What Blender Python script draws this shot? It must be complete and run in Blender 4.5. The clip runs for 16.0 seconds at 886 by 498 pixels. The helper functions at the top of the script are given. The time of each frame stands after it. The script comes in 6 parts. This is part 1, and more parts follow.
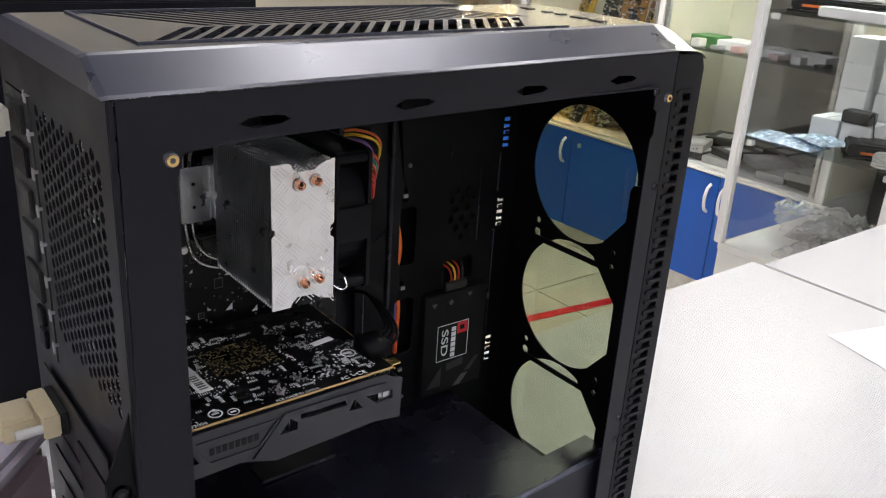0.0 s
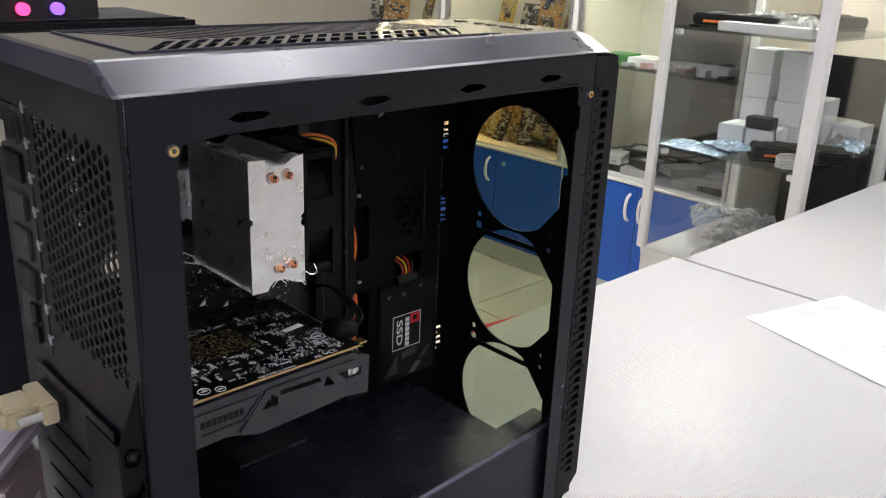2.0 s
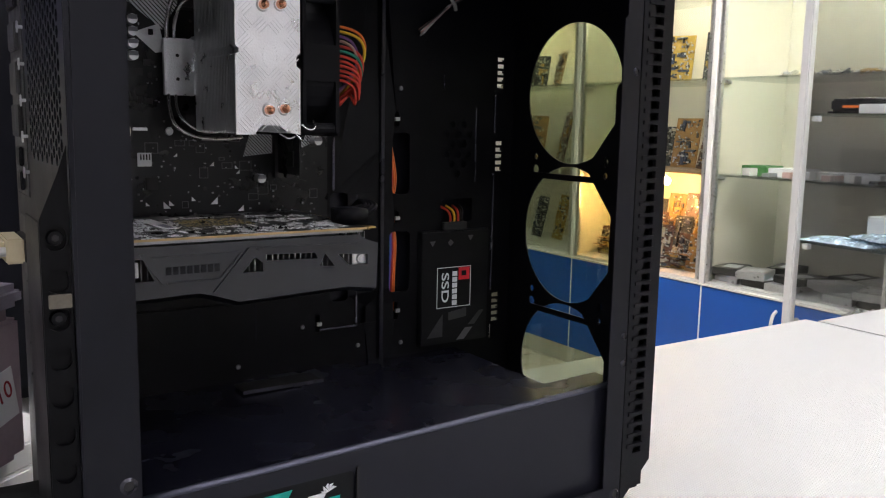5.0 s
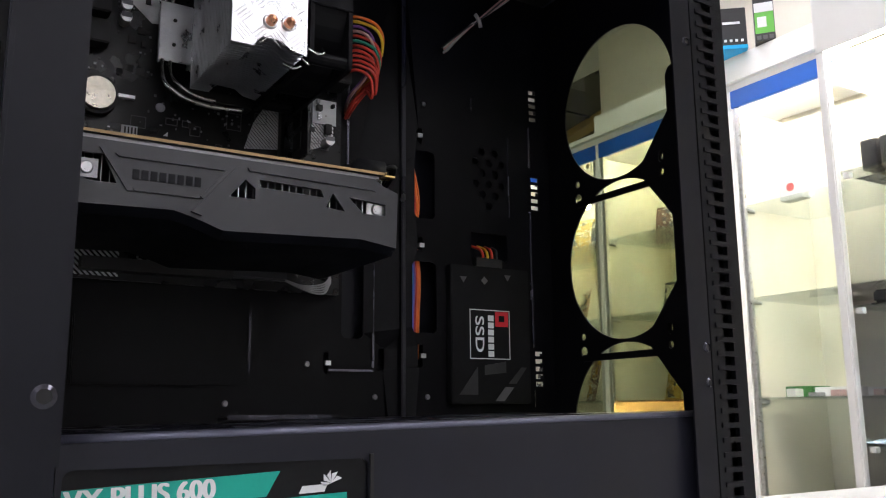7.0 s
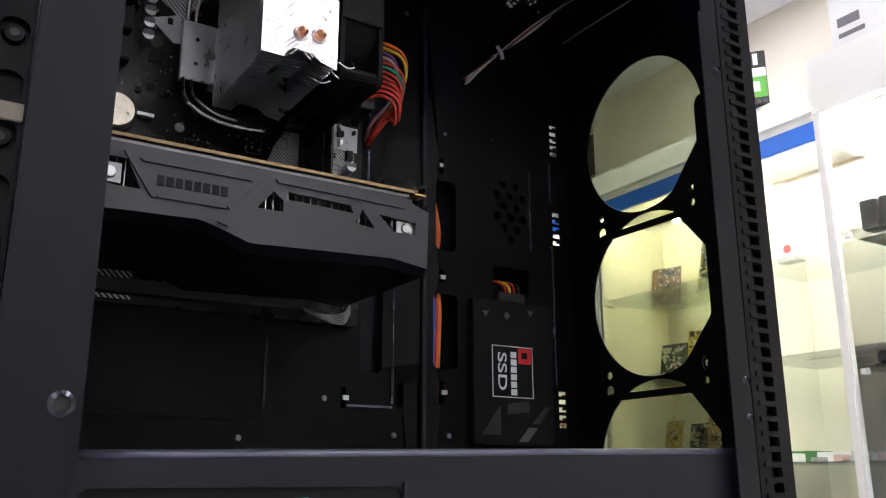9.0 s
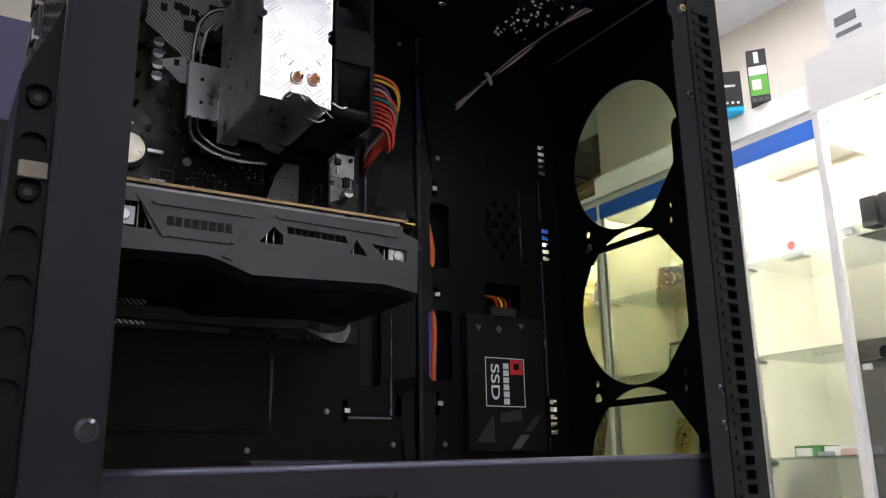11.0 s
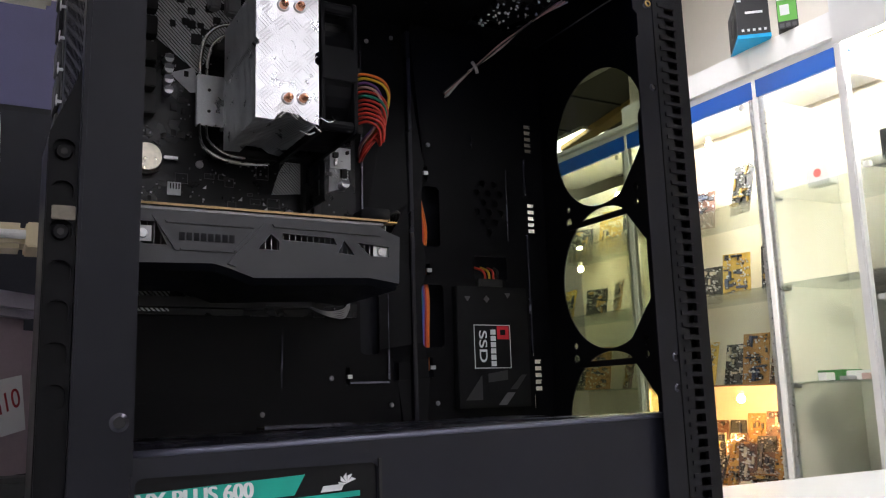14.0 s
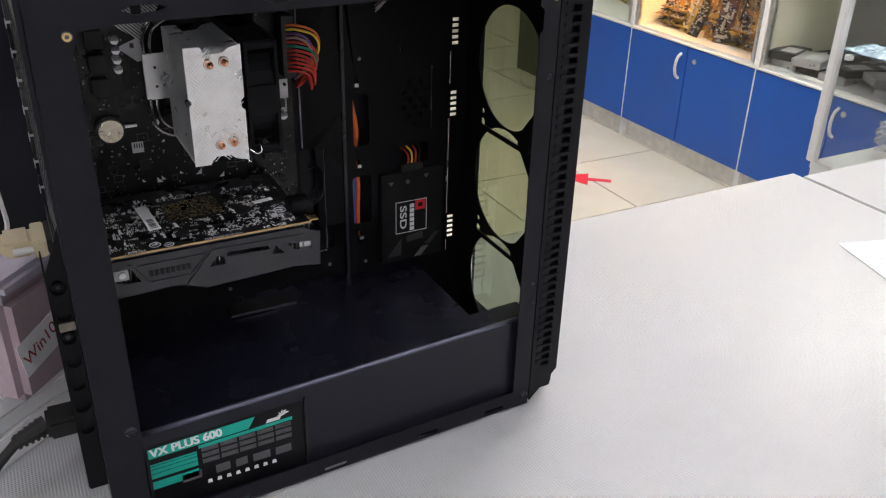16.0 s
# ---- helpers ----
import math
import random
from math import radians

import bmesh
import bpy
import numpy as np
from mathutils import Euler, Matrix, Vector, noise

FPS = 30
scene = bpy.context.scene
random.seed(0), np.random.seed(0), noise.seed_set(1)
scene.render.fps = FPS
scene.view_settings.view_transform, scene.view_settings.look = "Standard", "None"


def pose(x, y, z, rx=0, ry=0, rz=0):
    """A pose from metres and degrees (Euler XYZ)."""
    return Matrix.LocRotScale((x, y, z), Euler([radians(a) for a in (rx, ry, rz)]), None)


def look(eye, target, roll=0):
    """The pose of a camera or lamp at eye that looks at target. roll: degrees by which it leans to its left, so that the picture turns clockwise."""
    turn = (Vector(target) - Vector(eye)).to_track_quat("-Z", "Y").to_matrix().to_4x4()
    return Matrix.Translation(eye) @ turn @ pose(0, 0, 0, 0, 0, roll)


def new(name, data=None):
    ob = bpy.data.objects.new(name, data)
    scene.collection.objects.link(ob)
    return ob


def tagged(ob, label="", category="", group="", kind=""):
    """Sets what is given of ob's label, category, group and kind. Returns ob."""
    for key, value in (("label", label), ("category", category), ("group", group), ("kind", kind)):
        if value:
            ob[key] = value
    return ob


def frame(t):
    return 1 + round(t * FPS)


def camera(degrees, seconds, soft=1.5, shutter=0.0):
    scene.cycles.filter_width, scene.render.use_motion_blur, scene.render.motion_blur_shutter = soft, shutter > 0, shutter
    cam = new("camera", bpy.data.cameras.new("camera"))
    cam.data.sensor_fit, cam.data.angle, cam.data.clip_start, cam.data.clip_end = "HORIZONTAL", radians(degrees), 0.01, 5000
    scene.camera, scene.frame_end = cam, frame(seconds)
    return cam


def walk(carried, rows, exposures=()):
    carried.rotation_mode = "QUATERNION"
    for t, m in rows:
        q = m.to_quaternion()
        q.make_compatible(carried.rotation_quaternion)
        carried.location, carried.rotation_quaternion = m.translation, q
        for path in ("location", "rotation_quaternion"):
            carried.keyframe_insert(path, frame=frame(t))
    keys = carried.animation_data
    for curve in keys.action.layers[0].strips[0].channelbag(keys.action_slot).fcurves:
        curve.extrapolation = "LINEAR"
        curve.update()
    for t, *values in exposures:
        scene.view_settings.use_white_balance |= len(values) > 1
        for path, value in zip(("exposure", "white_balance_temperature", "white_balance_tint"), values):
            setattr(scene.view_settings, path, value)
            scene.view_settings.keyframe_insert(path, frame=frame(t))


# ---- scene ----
cam = camera(54.8, 16.0, soft=1.15)
PATH = [
    (0, (-0.133, -0.358, 0.524), (1.039, 1.087, -0.21), 3.7),
    (0.5, (-0.179, -0.397, 0.521), (1.047, 1.012, -0.194), 2.8),
    (1, (-0.192, -0.405, 0.515), (1.077, 0.978, -0.176), 2.3),
    (1.5, (-0.198, -0.402, 0.519), (1.097, 0.962, -0.16), 2.2),
    (2, (-0.194, -0.4, 0.517), (1.119, 0.955, -0.147), 2.3),
    (2.5, (-0.159, -0.375, 0.502), (1.158, 0.975, -0.164), 2.7),
    (3, (-0.128, -0.39, 0.481), (1.179, 0.97, -0.184), 2.9),
    (3.5, (-0.14, -0.421, 0.484), (1.144, 0.965, -0.173), 2.8),
    (4, (-0.147, -0.431, 0.478), (1.117, 0.98, -0.163), 3.0),
    (4.5, (-0.128, -0.464, 0.457), (1.07, 1.009, -0.172), 2.8),
    (5, (-0.101, -0.441, 0.306), (0.986, 1.212, 0.013), 1.1),
    (5.2, (-0.116, -0.436, 0.238), (0.965, 1.244, 0.154), 0.8),
    (7.5, (-0.036, -0.312, 0.096), (1.004, 1.348, 0.502), -0.4),
    (8, (-0.041, -0.283, 0.08), (1.009, 1.355, 0.544), -0.3),
    (8.5, (-0.032, -0.277, 0.087), (1.011, 1.355, 0.586), -0.3),
    (9, (-0.051, -0.313, 0.091), (0.983, 1.319, 0.611), -0.1),
    (9.2, (-0.048, -0.341, 0.092), (0.948, 1.31, 0.622), -0.2),
    (11.5, (-0.063, -0.359, 0.099), (0.961, 1.282, 0.606), -1.5),
    (12, (-0.052, -0.377, 0.112), (0.975, 1.27, 0.595), -1.9),
    (12.5, (-0.047, -0.395, 0.113), (0.963, 1.268, 0.577), -2.2),
    (13, (-0.051, -0.405, 0.118), (0.936, 1.288, 0.521), -2.3),
    (13.5, (-0.06, -0.429, 0.127), (0.906, 1.282, 0.501), -2.0),
    (14, (-0.067, -0.437, 0.122), (0.886, 1.287, 0.467), -1.8),
    (14.5, (-0.053, -0.348, 0.173), (0.932, 1.389, 0.299), -1.9),
    (14.8, (-0.030, -0.349, 0.264), (0.884, 1.396, -0.085), -1.0),
    (15, (-0.04, -0.352, 0.338), (0.888, 1.295, -0.315), 0.3),
    (15.5, (-0.054, -0.493, 0.531), (0.799, 1.078, -0.366), 0.9),
    (16, (-0.039, -0.561, 0.542), (0.799, 1.008, -0.373), 1.5),
]
walk(cam, [(t, look(eye, target, roll)) for t, eye, target, roll in PATH], exposures=[(0, 0.1), (0.6, 0.0), (5.0, 0.0), (7.5, 0.14), (9.0, 0.24), (11.5, 0.02), (14.0, -0.06), (16.0, -0.06)])

# ---- light ----
TZ, FLOOR, CEIL = 0.004, -0.746, 2.0
world = bpy.data.worlds.new("world")
world.use_nodes = True
world.node_tree.nodes["Background"].inputs[0].default_value = (0.75, 0.83, 1.0, 1)
world.node_tree.nodes["Background"].inputs[1].default_value = 0.3
scene.world = world


# ---- materials ----
def mat(name, col, rough=0.5, metal=0.0, var=0.15, scale=30.0, bump=0.05, bscale=600.0, rvar=0.1, spec=0.5, coat=0.0):
    """A principled surface with two scales of colour variation, uneven gloss and fine relief."""
    m = bpy.data.materials.new(name)
    m.use_nodes = True
    n, l = m.node_tree.nodes, m.node_tree.links
    b = n["Principled BSDF"]
    tc = n.new("ShaderNodeTexCoord")
    big, small = n.new("ShaderNodeTexNoise"), n.new("ShaderNodeTexNoise")
    big.inputs["Scale"].default_value, small.inputs["Scale"].default_value = scale, bscale
    big.inputs["Detail"].default_value, small.inputs["Detail"].default_value = 5, 3
    l.new(tc.outputs["Object"], big.inputs["Vector"]), l.new(tc.outputs["Object"], small.inputs["Vector"])
    add = n.new("ShaderNodeMath")
    add.operation = "MULTIPLY_ADD"
    add.inputs[1].default_value = 0.35
    l.new(small.outputs["Fac"], add.inputs[0]), l.new(big.outputs["Fac"], add.inputs[2])
    ramp = n.new("ShaderNodeMapRange")
    ramp.inputs["From Min"].default_value, ramp.inputs["From Max"].default_value = 0.4, 0.95
    ramp.inputs["To Min"].default_value, ramp.inputs["To Max"].default_value = 1 - var, 1 + var
    l.new(add.outputs[0], ramp.inputs["Value"])
    mul = n.new("ShaderNodeVectorMath")
    mul.operation = "SCALE"
    mul.inputs[0].default_value = col
    l.new(ramp.outputs["Result"], mul.inputs["Scale"])
    l.new(mul.outputs["Vector"], b.inputs["Base Color"])
    rr = n.new("ShaderNodeMapRange")
    rr.inputs["From Min"].default_value, rr.inputs["From Max"].default_value = 0.3, 0.7
    rr.inputs["To Min"].default_value, rr.inputs["To Max"].default_value = max(rough - rvar, 0.02), min(rough + rvar, 1)
    l.new(big.outputs["Fac"], rr.inputs["Value"]), l.new(rr.outputs["Result"], b.inputs["Roughness"])
    bp = n.new("ShaderNodeBump")
    bp.inputs["Strength"].default_value, bp.inputs["Distance"].default_value = bump, 0.001
    l.new(small.outputs["Fac"], bp.inputs["Height"]), l.new(bp.outputs["Normal"], b.inputs["Normal"])
    b.inputs["Metallic"].default_value = metal
    b.inputs["Specular IOR Level"].default_value = spec
    b.inputs["Coat Weight"].default_value = coat
    return m


def glow(name, col, strength):
    m = bpy.data.materials.new(name)
    m.use_nodes = True
    b = m.node_tree.nodes["Principled BSDF"]
    b.inputs["Base Color"].default_value = (*col, 1)
    b.inputs["Emission Color"].default_value, b.inputs["Emission Strength"].default_value = (*col, 1), strength
    return m


def glass(name, tint, gloss=0.03):
    """Thin clear sheet: tinted see-through with a Fresnel gloss."""
    m = bpy.data.materials.new(name)
    m.use_nodes = True
    n, l = m.node_tree.nodes, m.node_tree.links
    n.remove(n["Principled BSDF"])
    tr, gl, mx, fr = n.new("ShaderNodeBsdfTransparent"), n.new("ShaderNodeBsdfGlossy"), n.new("ShaderNodeMixShader"), n.new("ShaderNodeLayerWeight")
    pw = n.new("ShaderNodeMath")
    pw.operation = "POWER"
    pw.inputs[1].default_value = 4.0
    ad = n.new("ShaderNodeMath")
    ad.operation = "MULTIPLY_ADD"
    ad.inputs[1].default_value, ad.inputs[2].default_value = 0.7, 0.025
    tr.inputs["Color"].default_value = (*tint, 1)
    gl.inputs["Roughness"].default_value = gloss
    fr.inputs["Blend"].default_value = 0.5
    l.new(fr.outputs["Facing"], pw.inputs[0]), l.new(pw.outputs[0], ad.inputs[0])
    l.new(ad.outputs[0], mx.inputs[0]), l.new(tr.outputs[0], mx.inputs[1]), l.new(gl.outputs[0], mx.inputs[2])
    l.new(mx.outputs[0], n["Material Output"].inputs["Surface"])
    return m


M_STEEL = mat("black_painted_steel", (0.0078, 0.0082, 0.0122), 0.38, 0, 0.2, 25, 0.05, 2500, 0.05, 0.19)
# Black steel again, its colour lowered to stand for the dark case interior.
M_INNER = mat("darkened_inner_steel", (0.0038, 0.0038, 0.0047), 0.40, 0, 0.25, 25, 0.05, 2500, 0.06, 0.11)
M_FAN = mat("matt_black_fan_plastic", (0.0042, 0.0043, 0.0055), 0.5, 0, 0.2, 30, 0.1, 3000, 0.06, 0.10)
M_PLAST = mat("black_plastic", (0.007, 0.0073, 0.0095), 0.45, 0, 0.2, 30, 0.15, 3000, 0.08, 0.16)
M_GREYPL = mat("charcoal_plastic", (0.0066, 0.0080, 0.0124), 0.36, 0, 0.15, 40, 0.15, 3500, 0.06, 0.68)
M_TOP = mat("satin_black_top", (0.028, 0.031, 0.050), 0.30, 0, 0.08, 20, 0.0, 3000, 0.03, 0.55)
M_TOPGLOSS = mat("semi_gloss_black_top", (0.028, 0.030, 0.044), 0.17, 0, 0.08, 20, 0.0, 3000, 0.02, 0.9)
M_PCB = mat("black_circuit_board", (0.0030, 0.0032, 0.0040), 0.3, 0, 0.3, 60, 0.1, 900, 0.08, 0.3)
M_ALU = mat("aluminium", (0.76, 0.77, 0.79), 0.34, 1, 0.08, 60, 0.2, 900, 0.1)
M_RIDGE = mat("rolled_aluminium_ridge", (0.70, 0.71, 0.73), 0.42, 1, 0.08, 60, 0.1, 900, 0.08)
M_FIN = mat("fin_aluminium", (0.60, 0.61, 0.63), 0.33, 1, 0.1, 60, 0.1, 900, 0.08)
M_CHROME = mat("chrome", (0.75, 0.75, 0.76), 0.15, 1, 0.05, 60, 0.03, 600, 0.05)
M_CLIP = mat("bent_steel_clip", (0.55, 0.54, 0.53), 0.25, 1, 0.1, 60, 0.03, 600, 0.05)
M_COPPER = mat("copper", (0.82, 0.40, 0.24), 0.25, 1, 0.15, 200, 0.1, 900, 0.1)
M_SILVER = mat("silver_tin", (0.62, 0.63, 0.64), 0.35, 1, 0.2, 90, 0.1, 900, 0.1)
M_DULL = mat("dull_zinc", (0.30, 0.30, 0.31), 0.4, 1, 0.2, 90, 0.1, 900, 0.1)
M_SILK = mat("white_print", (0.74, 0.75, 0.76), 0.6, 0, 0.1, 60, 0.02)
M_GREYSILK = mat("grey_print", (0.60, 0.61, 0.63), 0.55, 0, 0.15, 60, 0.02)
M_GOLD = mat("board_edge", (0.36, 0.24, 0.10), 0.5, 0, 0.15, 200, 0.05)
M_BRASS = mat("brass", (0.70, 0.50, 0.20), 0.3, 1, 0.15, 200, 0.05)
M_PAPER = mat("white_paper", (0.88, 0.88, 0.88), 0.7, 0, 0.03, 15, 0.05, 900)
M_INK = mat("grey_ink", (0.16, 0.16, 0.18), 0.7, 0, 0.1, 60, 0.02)
M_BEIGE = mat("beige_plastic", (0.58, 0.50, 0.33), 0.5, 0, 0.08, 60, 0.05)
M_WHITE = mat("white_laminate", (0.76, 0.76, 0.74), 0.45, 0, 0.04, 6, 0.03, 400)
M_WHITEPL = mat("white_frame_paint", (0.80, 0.80, 0.79), 0.4, 0, 0.04, 10, 0.03, 400)
M_BLUE = mat("blue_laminate", (0.003, 0.088, 0.44), 0.4, 0, 0.07, 5, 0.04, 700)
M_WALL = mat("cream_wall_paint", (0.70, 0.66, 0.57), 0.8, 0, 0.05, 2, 0.1, 150)
M_CEIL = mat("ceiling_paint", (0.70, 0.71, 0.74), 0.85, 0, 0.05, 2, 0.1, 150)
M_BACK = mat("cream_back_board", (0.72, 0.69, 0.58), 0.7, 0, 0.05, 3, 0.05, 300)
M_TEAL = mat("teal_print", (0.0, 0.36, 0.27), 0.45, 0, 0.06, 60, 0.03)
M_RED = mat("red_print", (0.62, 0.015, 0.03), 0.5, 0, 0.08, 60, 0.03)
M_SSD = mat("black_drive_print", (0.006, 0.006, 0.007), 0.38, 0, 0.2, 60, 0.05, 600, 0.06, 0.2)
M_CELL = mat("dim_grey_print", (0.085, 0.085, 0.09), 0.55, 0, 0.15, 60, 0.02)
M_LAV = mat("lavender_plastic", (0.46, 0.36, 0.39), 0.4, 0, 0.12, 25, 0.05, 300)
M_RUBBER = mat("black_rubber", (0.008, 0.008, 0.008), 0.6, 0, 0.2, 60, 0.1)
M_CARD = mat("white_card_box", (0.70, 0.71, 0.72), 0.6, 0, 0.06, 12, 0.05, 300)
M_BLACKBOX = mat("black_card_box", (0.022, 0.022, 0.024), 0.4, 0, 0.2, 15, 0.05, 300)
M_CYAN = mat("cyan_card", (0.0, 0.34, 0.66), 0.4, 0, 0.08, 20, 0.05)
M_GREEN = mat("green_card", (0.12, 0.42, 0.06), 0.45, 0, 0.1, 20, 0.05)
M_BAG = mat("antistatic_bag", (0.50, 0.64, 0.78), 0.2, 0.2, 0.5, 60, 0.6, 60, 0.15)
M_BAGCLEAR = mat("clear_wrinkled_bag", (0.82, 0.81, 0.79), 0.25, 0, 0.3, 40, 0.6, 60, 0.15)
M_PURPLE = mat("dark_violet_cover", (0.045, 0.043, 0.115), 0.5, 0, 0.2, 10, 0.05)
M_BAGCLEAR.node_tree.nodes["Principled BSDF"].inputs["Alpha"].default_value = 0.3
WIRES = {k: mat("wire_" + k, c, 0.45, 0, 0.12, 100, 0.05) for k, c in {
    "red": (0.50, 0.035, 0.02), "orange": (0.75, 0.16, 0.02), "yellow": (0.75, 0.48, 0.03), "green": (0.01, 0.22, 0.14),
    "blue": (0.03, 0.08, 0.36), "violet": (0.16, 0.06, 0.24), "grey": (0.30, 0.30, 0.30), "pink": (0.48, 0.27, 0.25), "black": (0.015, 0.015, 0.015),
    "white": (0.62, 0.62, 0.60)}.items()}
M_SHROUD = mat("black_satin_shroud", (0.0078, 0.0082, 0.0145), 0.27, 0, 0.15, 20, 0.03, 2500, 0.03, 0.42)
M_CONTACT = mat("dull_gold_contact", (0.36, 0.29, 0.13), 0.45, 0.6, 0.3, 300, 0.05)
M_FRONTGLASS = glass("tinted_front_glass", (0.60, 0.635, 0.53), 0.02)
M_GLASS = glass("showcase_glass", (0.985, 0.99, 0.985), 0.02)
M_SHELF = glass("glass_shelf", (0.90, 0.94, 0.925), 0.03)
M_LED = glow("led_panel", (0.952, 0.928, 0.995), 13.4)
M_WARM = glow("warm_bulb", (1.0, 0.80, 0.48), 220.0)
M_HOT = glow("halogen_bulb", (1.0, 0.54, 0.19), 460.0)
M_COOLBRIGHT = glow("bright_showcase_tube", (1.0, 0.95, 0.86), 210.0)
M_COOL = glow("showcase_tube", (1.0, 0.92, 0.78), 112.0)
M_BLUELED = glow("blue_led", (0.05, 0.08, 1.0), 12.0)
M_MAGLED = glow("magenta_led", (1.0, 0.06, 0.25), 2.0)


def ribbed(name, col):
    """White laminate with a fine woven emboss."""
    m = mat(name, col, 0.3, 0, 0.008, 4, 0.0, 900, 0.015)
    n, l = m.node_tree.nodes, m.node_tree.links
    tc, bp = n.new("ShaderNodeTexCoord"), n.new("ShaderNodeBump")
    w1, w2, mx = n.new("ShaderNodeTexWave"), n.new("ShaderNodeTexWave"), n.new("ShaderNodeMath")
    w1.bands_direction, w2.bands_direction = "X", "Y"
    for w in (w1, w2):
        w.inputs["Scale"].default_value = 110
        l.new(tc.outputs["Object"], w.inputs["Vector"])
    mx.operation = "MULTIPLY"
    l.new(w1.outputs["Fac"], mx.inputs[0]), l.new(w2.outputs["Fac"], mx.inputs[1])
    bp.inputs["Strength"].default_value, bp.inputs["Distance"].default_value = 0.8, 0.0006
    l.new(mx.outputs[0], bp.inputs["Height"]), l.new(bp.outputs["Normal"], n["Principled BSDF"].inputs["Normal"])
    return m


M_TABLE = ribbed("white_embossed_tabletop", (0.535, 0.542, 0.556))


# ---- mesh helpers ----
def prism(bm, pts, y0, y1):
    """A flat print standing in the x-z plane, from y0 to y1."""
    a = [bm.verts.new((u, y0, v)) for u, v in pts]
    b = [bm.verts.new((u, y1, v)) for u, v in pts]
    bm.faces.new(a), bm.faces.new(b[::-1])
    for i in range(len(pts)):
        j = (i + 1) % len(pts)
        bm.faces.new((a[i], b[i], b[j], a[j]))


def box(bm, x0, x1, y0, y1, z0, z1, bevel=0.0, m=None):
    r = bmesh.ops.create_cube(bm, size=1)["verts"]
    for v in r:
        v.co = Vector(((x0 + x1) / 2 + v.co.x * (x1 - x0), (y0 + y1) / 2 + v.co.y * (y1 - y0), (z0 + z1) / 2 + v.co.z * (z1 - z0)))
    if bevel:
        es = list({e for v in r for e in v.link_edges})
        r = list({v for f in bmesh.ops.bevel(bm, geom=es, offset=bevel, segments=2, affect="EDGES")["faces"] for v in f.verts} | {v for v in r if v.is_valid})
    if m is not None:
        for v in r:
            v.co = m @ v.co
    return r


def cyl(bm, a, b, r, seg=16, r2=None):
    """A capped cylinder from a to b."""
    a, b = Vector(a), Vector(b)
    q = (b - a).to_track_quat("Z", "Y").to_matrix().to_4x4()
    return bmesh.ops.create_cone(bm, cap_ends=True, segments=seg, radius1=r, radius2=r if r2 is None else r2, depth=(b - a).length,
                                 matrix=Matrix.Translation((a + b) / 2) @ q)["verts"]


def plate(bm, outer, holes, place, thick):
    """A sheet with real holes: 2D outlines, filled, given thickness; place(u, v, w) maps to the world."""
    es = []
    for loop in [outer, *holes]:
        vs = [bm.verts.new((u, v, 0)) for u, v in loop]
        es += [bm.edges.new((vs[i], vs[(i + 1) % len(vs)])) for i in range(len(vs))]
    fs = [g for g in bmesh.ops.triangle_fill(bm, use_beauty=True, use_dissolve=False, edges=es)["geom"] if isinstance(g, bmesh.types.BMFace)]
    ex = bmesh.ops.extrude_face_region(bm, geom=fs)["geom"]
    top = {g for g in ex if isinstance(g, bmesh.types.BMVert)}
    bmesh.ops.recalc_face_normals(bm, faces=bm.faces[:])
    for v in bm.verts:
        v.co = place(v.co.x, v.co.y, thick if v in top else 0.0)
    bmesh.ops.recalc_face_normals(bm, faces=bm.faces[:])


def rect(u0, u1, v0, v1, r=0.0, n=4):
    if not r:
        return [(u0, v0), (u1, v0), (u1, v1), (u0, v1)]
    out = []
    for cu, cv, a0 in ((u1 - r, v0 + r, -90), (u1 - r, v1 - r, 0), (u0 + r, v1 - r, 90), (u0 + r, v0 + r, 180)):
        out += [(cu + r * math.cos(radians(a0 + 90 * i / n)), cv + r * math.sin(radians(a0 + 90 * i / n))) for i in range(n + 1)]
    return out


def disc(u, v, r, n=24, a0=0.0, ru=None):
    return [(u + (ru or r) * math.cos(a0 + 2 * math.pi * i / n), v + r * math.sin(a0 + 2 * math.pi * i / n)) for i in range(n)]


def smooth_line(pts, n=8):
    """Catmull-Rom points through pts."""
    P = [Vector(p) for p in pts]
    P = [2 * P[0] - P[1], *P, 2 * P[-1] - P[-2]]
    out = []
    for i in range(1, len(P) - 2):
        a, b, c, d = P[i - 1:i + 3]
        for k in range(n):
            t = k / n
            out.append(0.5 * (2 * b + (c - a) * t + (2 * a - 5 * b + 4 * c - d) * t * t + (3 * b - a - 3 * c + d) * t ** 3))
    return out + [P[-2]]


def tube(bm, pts, r, seg=8, n=8):
    """A round wire along pts."""
    line = smooth_line(pts, n)
    rings, up = [], Vector((0.13, 0.2, 0.97))
    for i, p in enumerate(line):
        d = (line[min(i + 1, len(line) - 1)] - line[max(i - 1, 0)]).normalized()
        s = d.cross(up)
        s = s.normalized() if s.length > 1e-4 else Vector((1, 0, 0))
        up = s.cross(d).normalized()
        rings.append([bm.verts.new(p + r * (math.cos(2 * math.pi * k / seg) * s + math.sin(2 * math.pi * k / seg) * up)) for k in range(seg)])
    for a, b in zip(rings, rings[1:]):
        for k in range(seg):
            bm.faces.new((a[k], a[(k + 1) % seg], b[(k + 1) % seg], b[k]))
    bm.faces.new(rings[0][::-1]), bm.faces.new(rings[-1])
    for f in bm.faces:
        f.smooth = True


def thing(name, at, label, category, group="", kind=""):
    e = new(name)
    e.empty_display_size = 0.02
    e.location = at
    return tagged(e, label, category, group, kind)


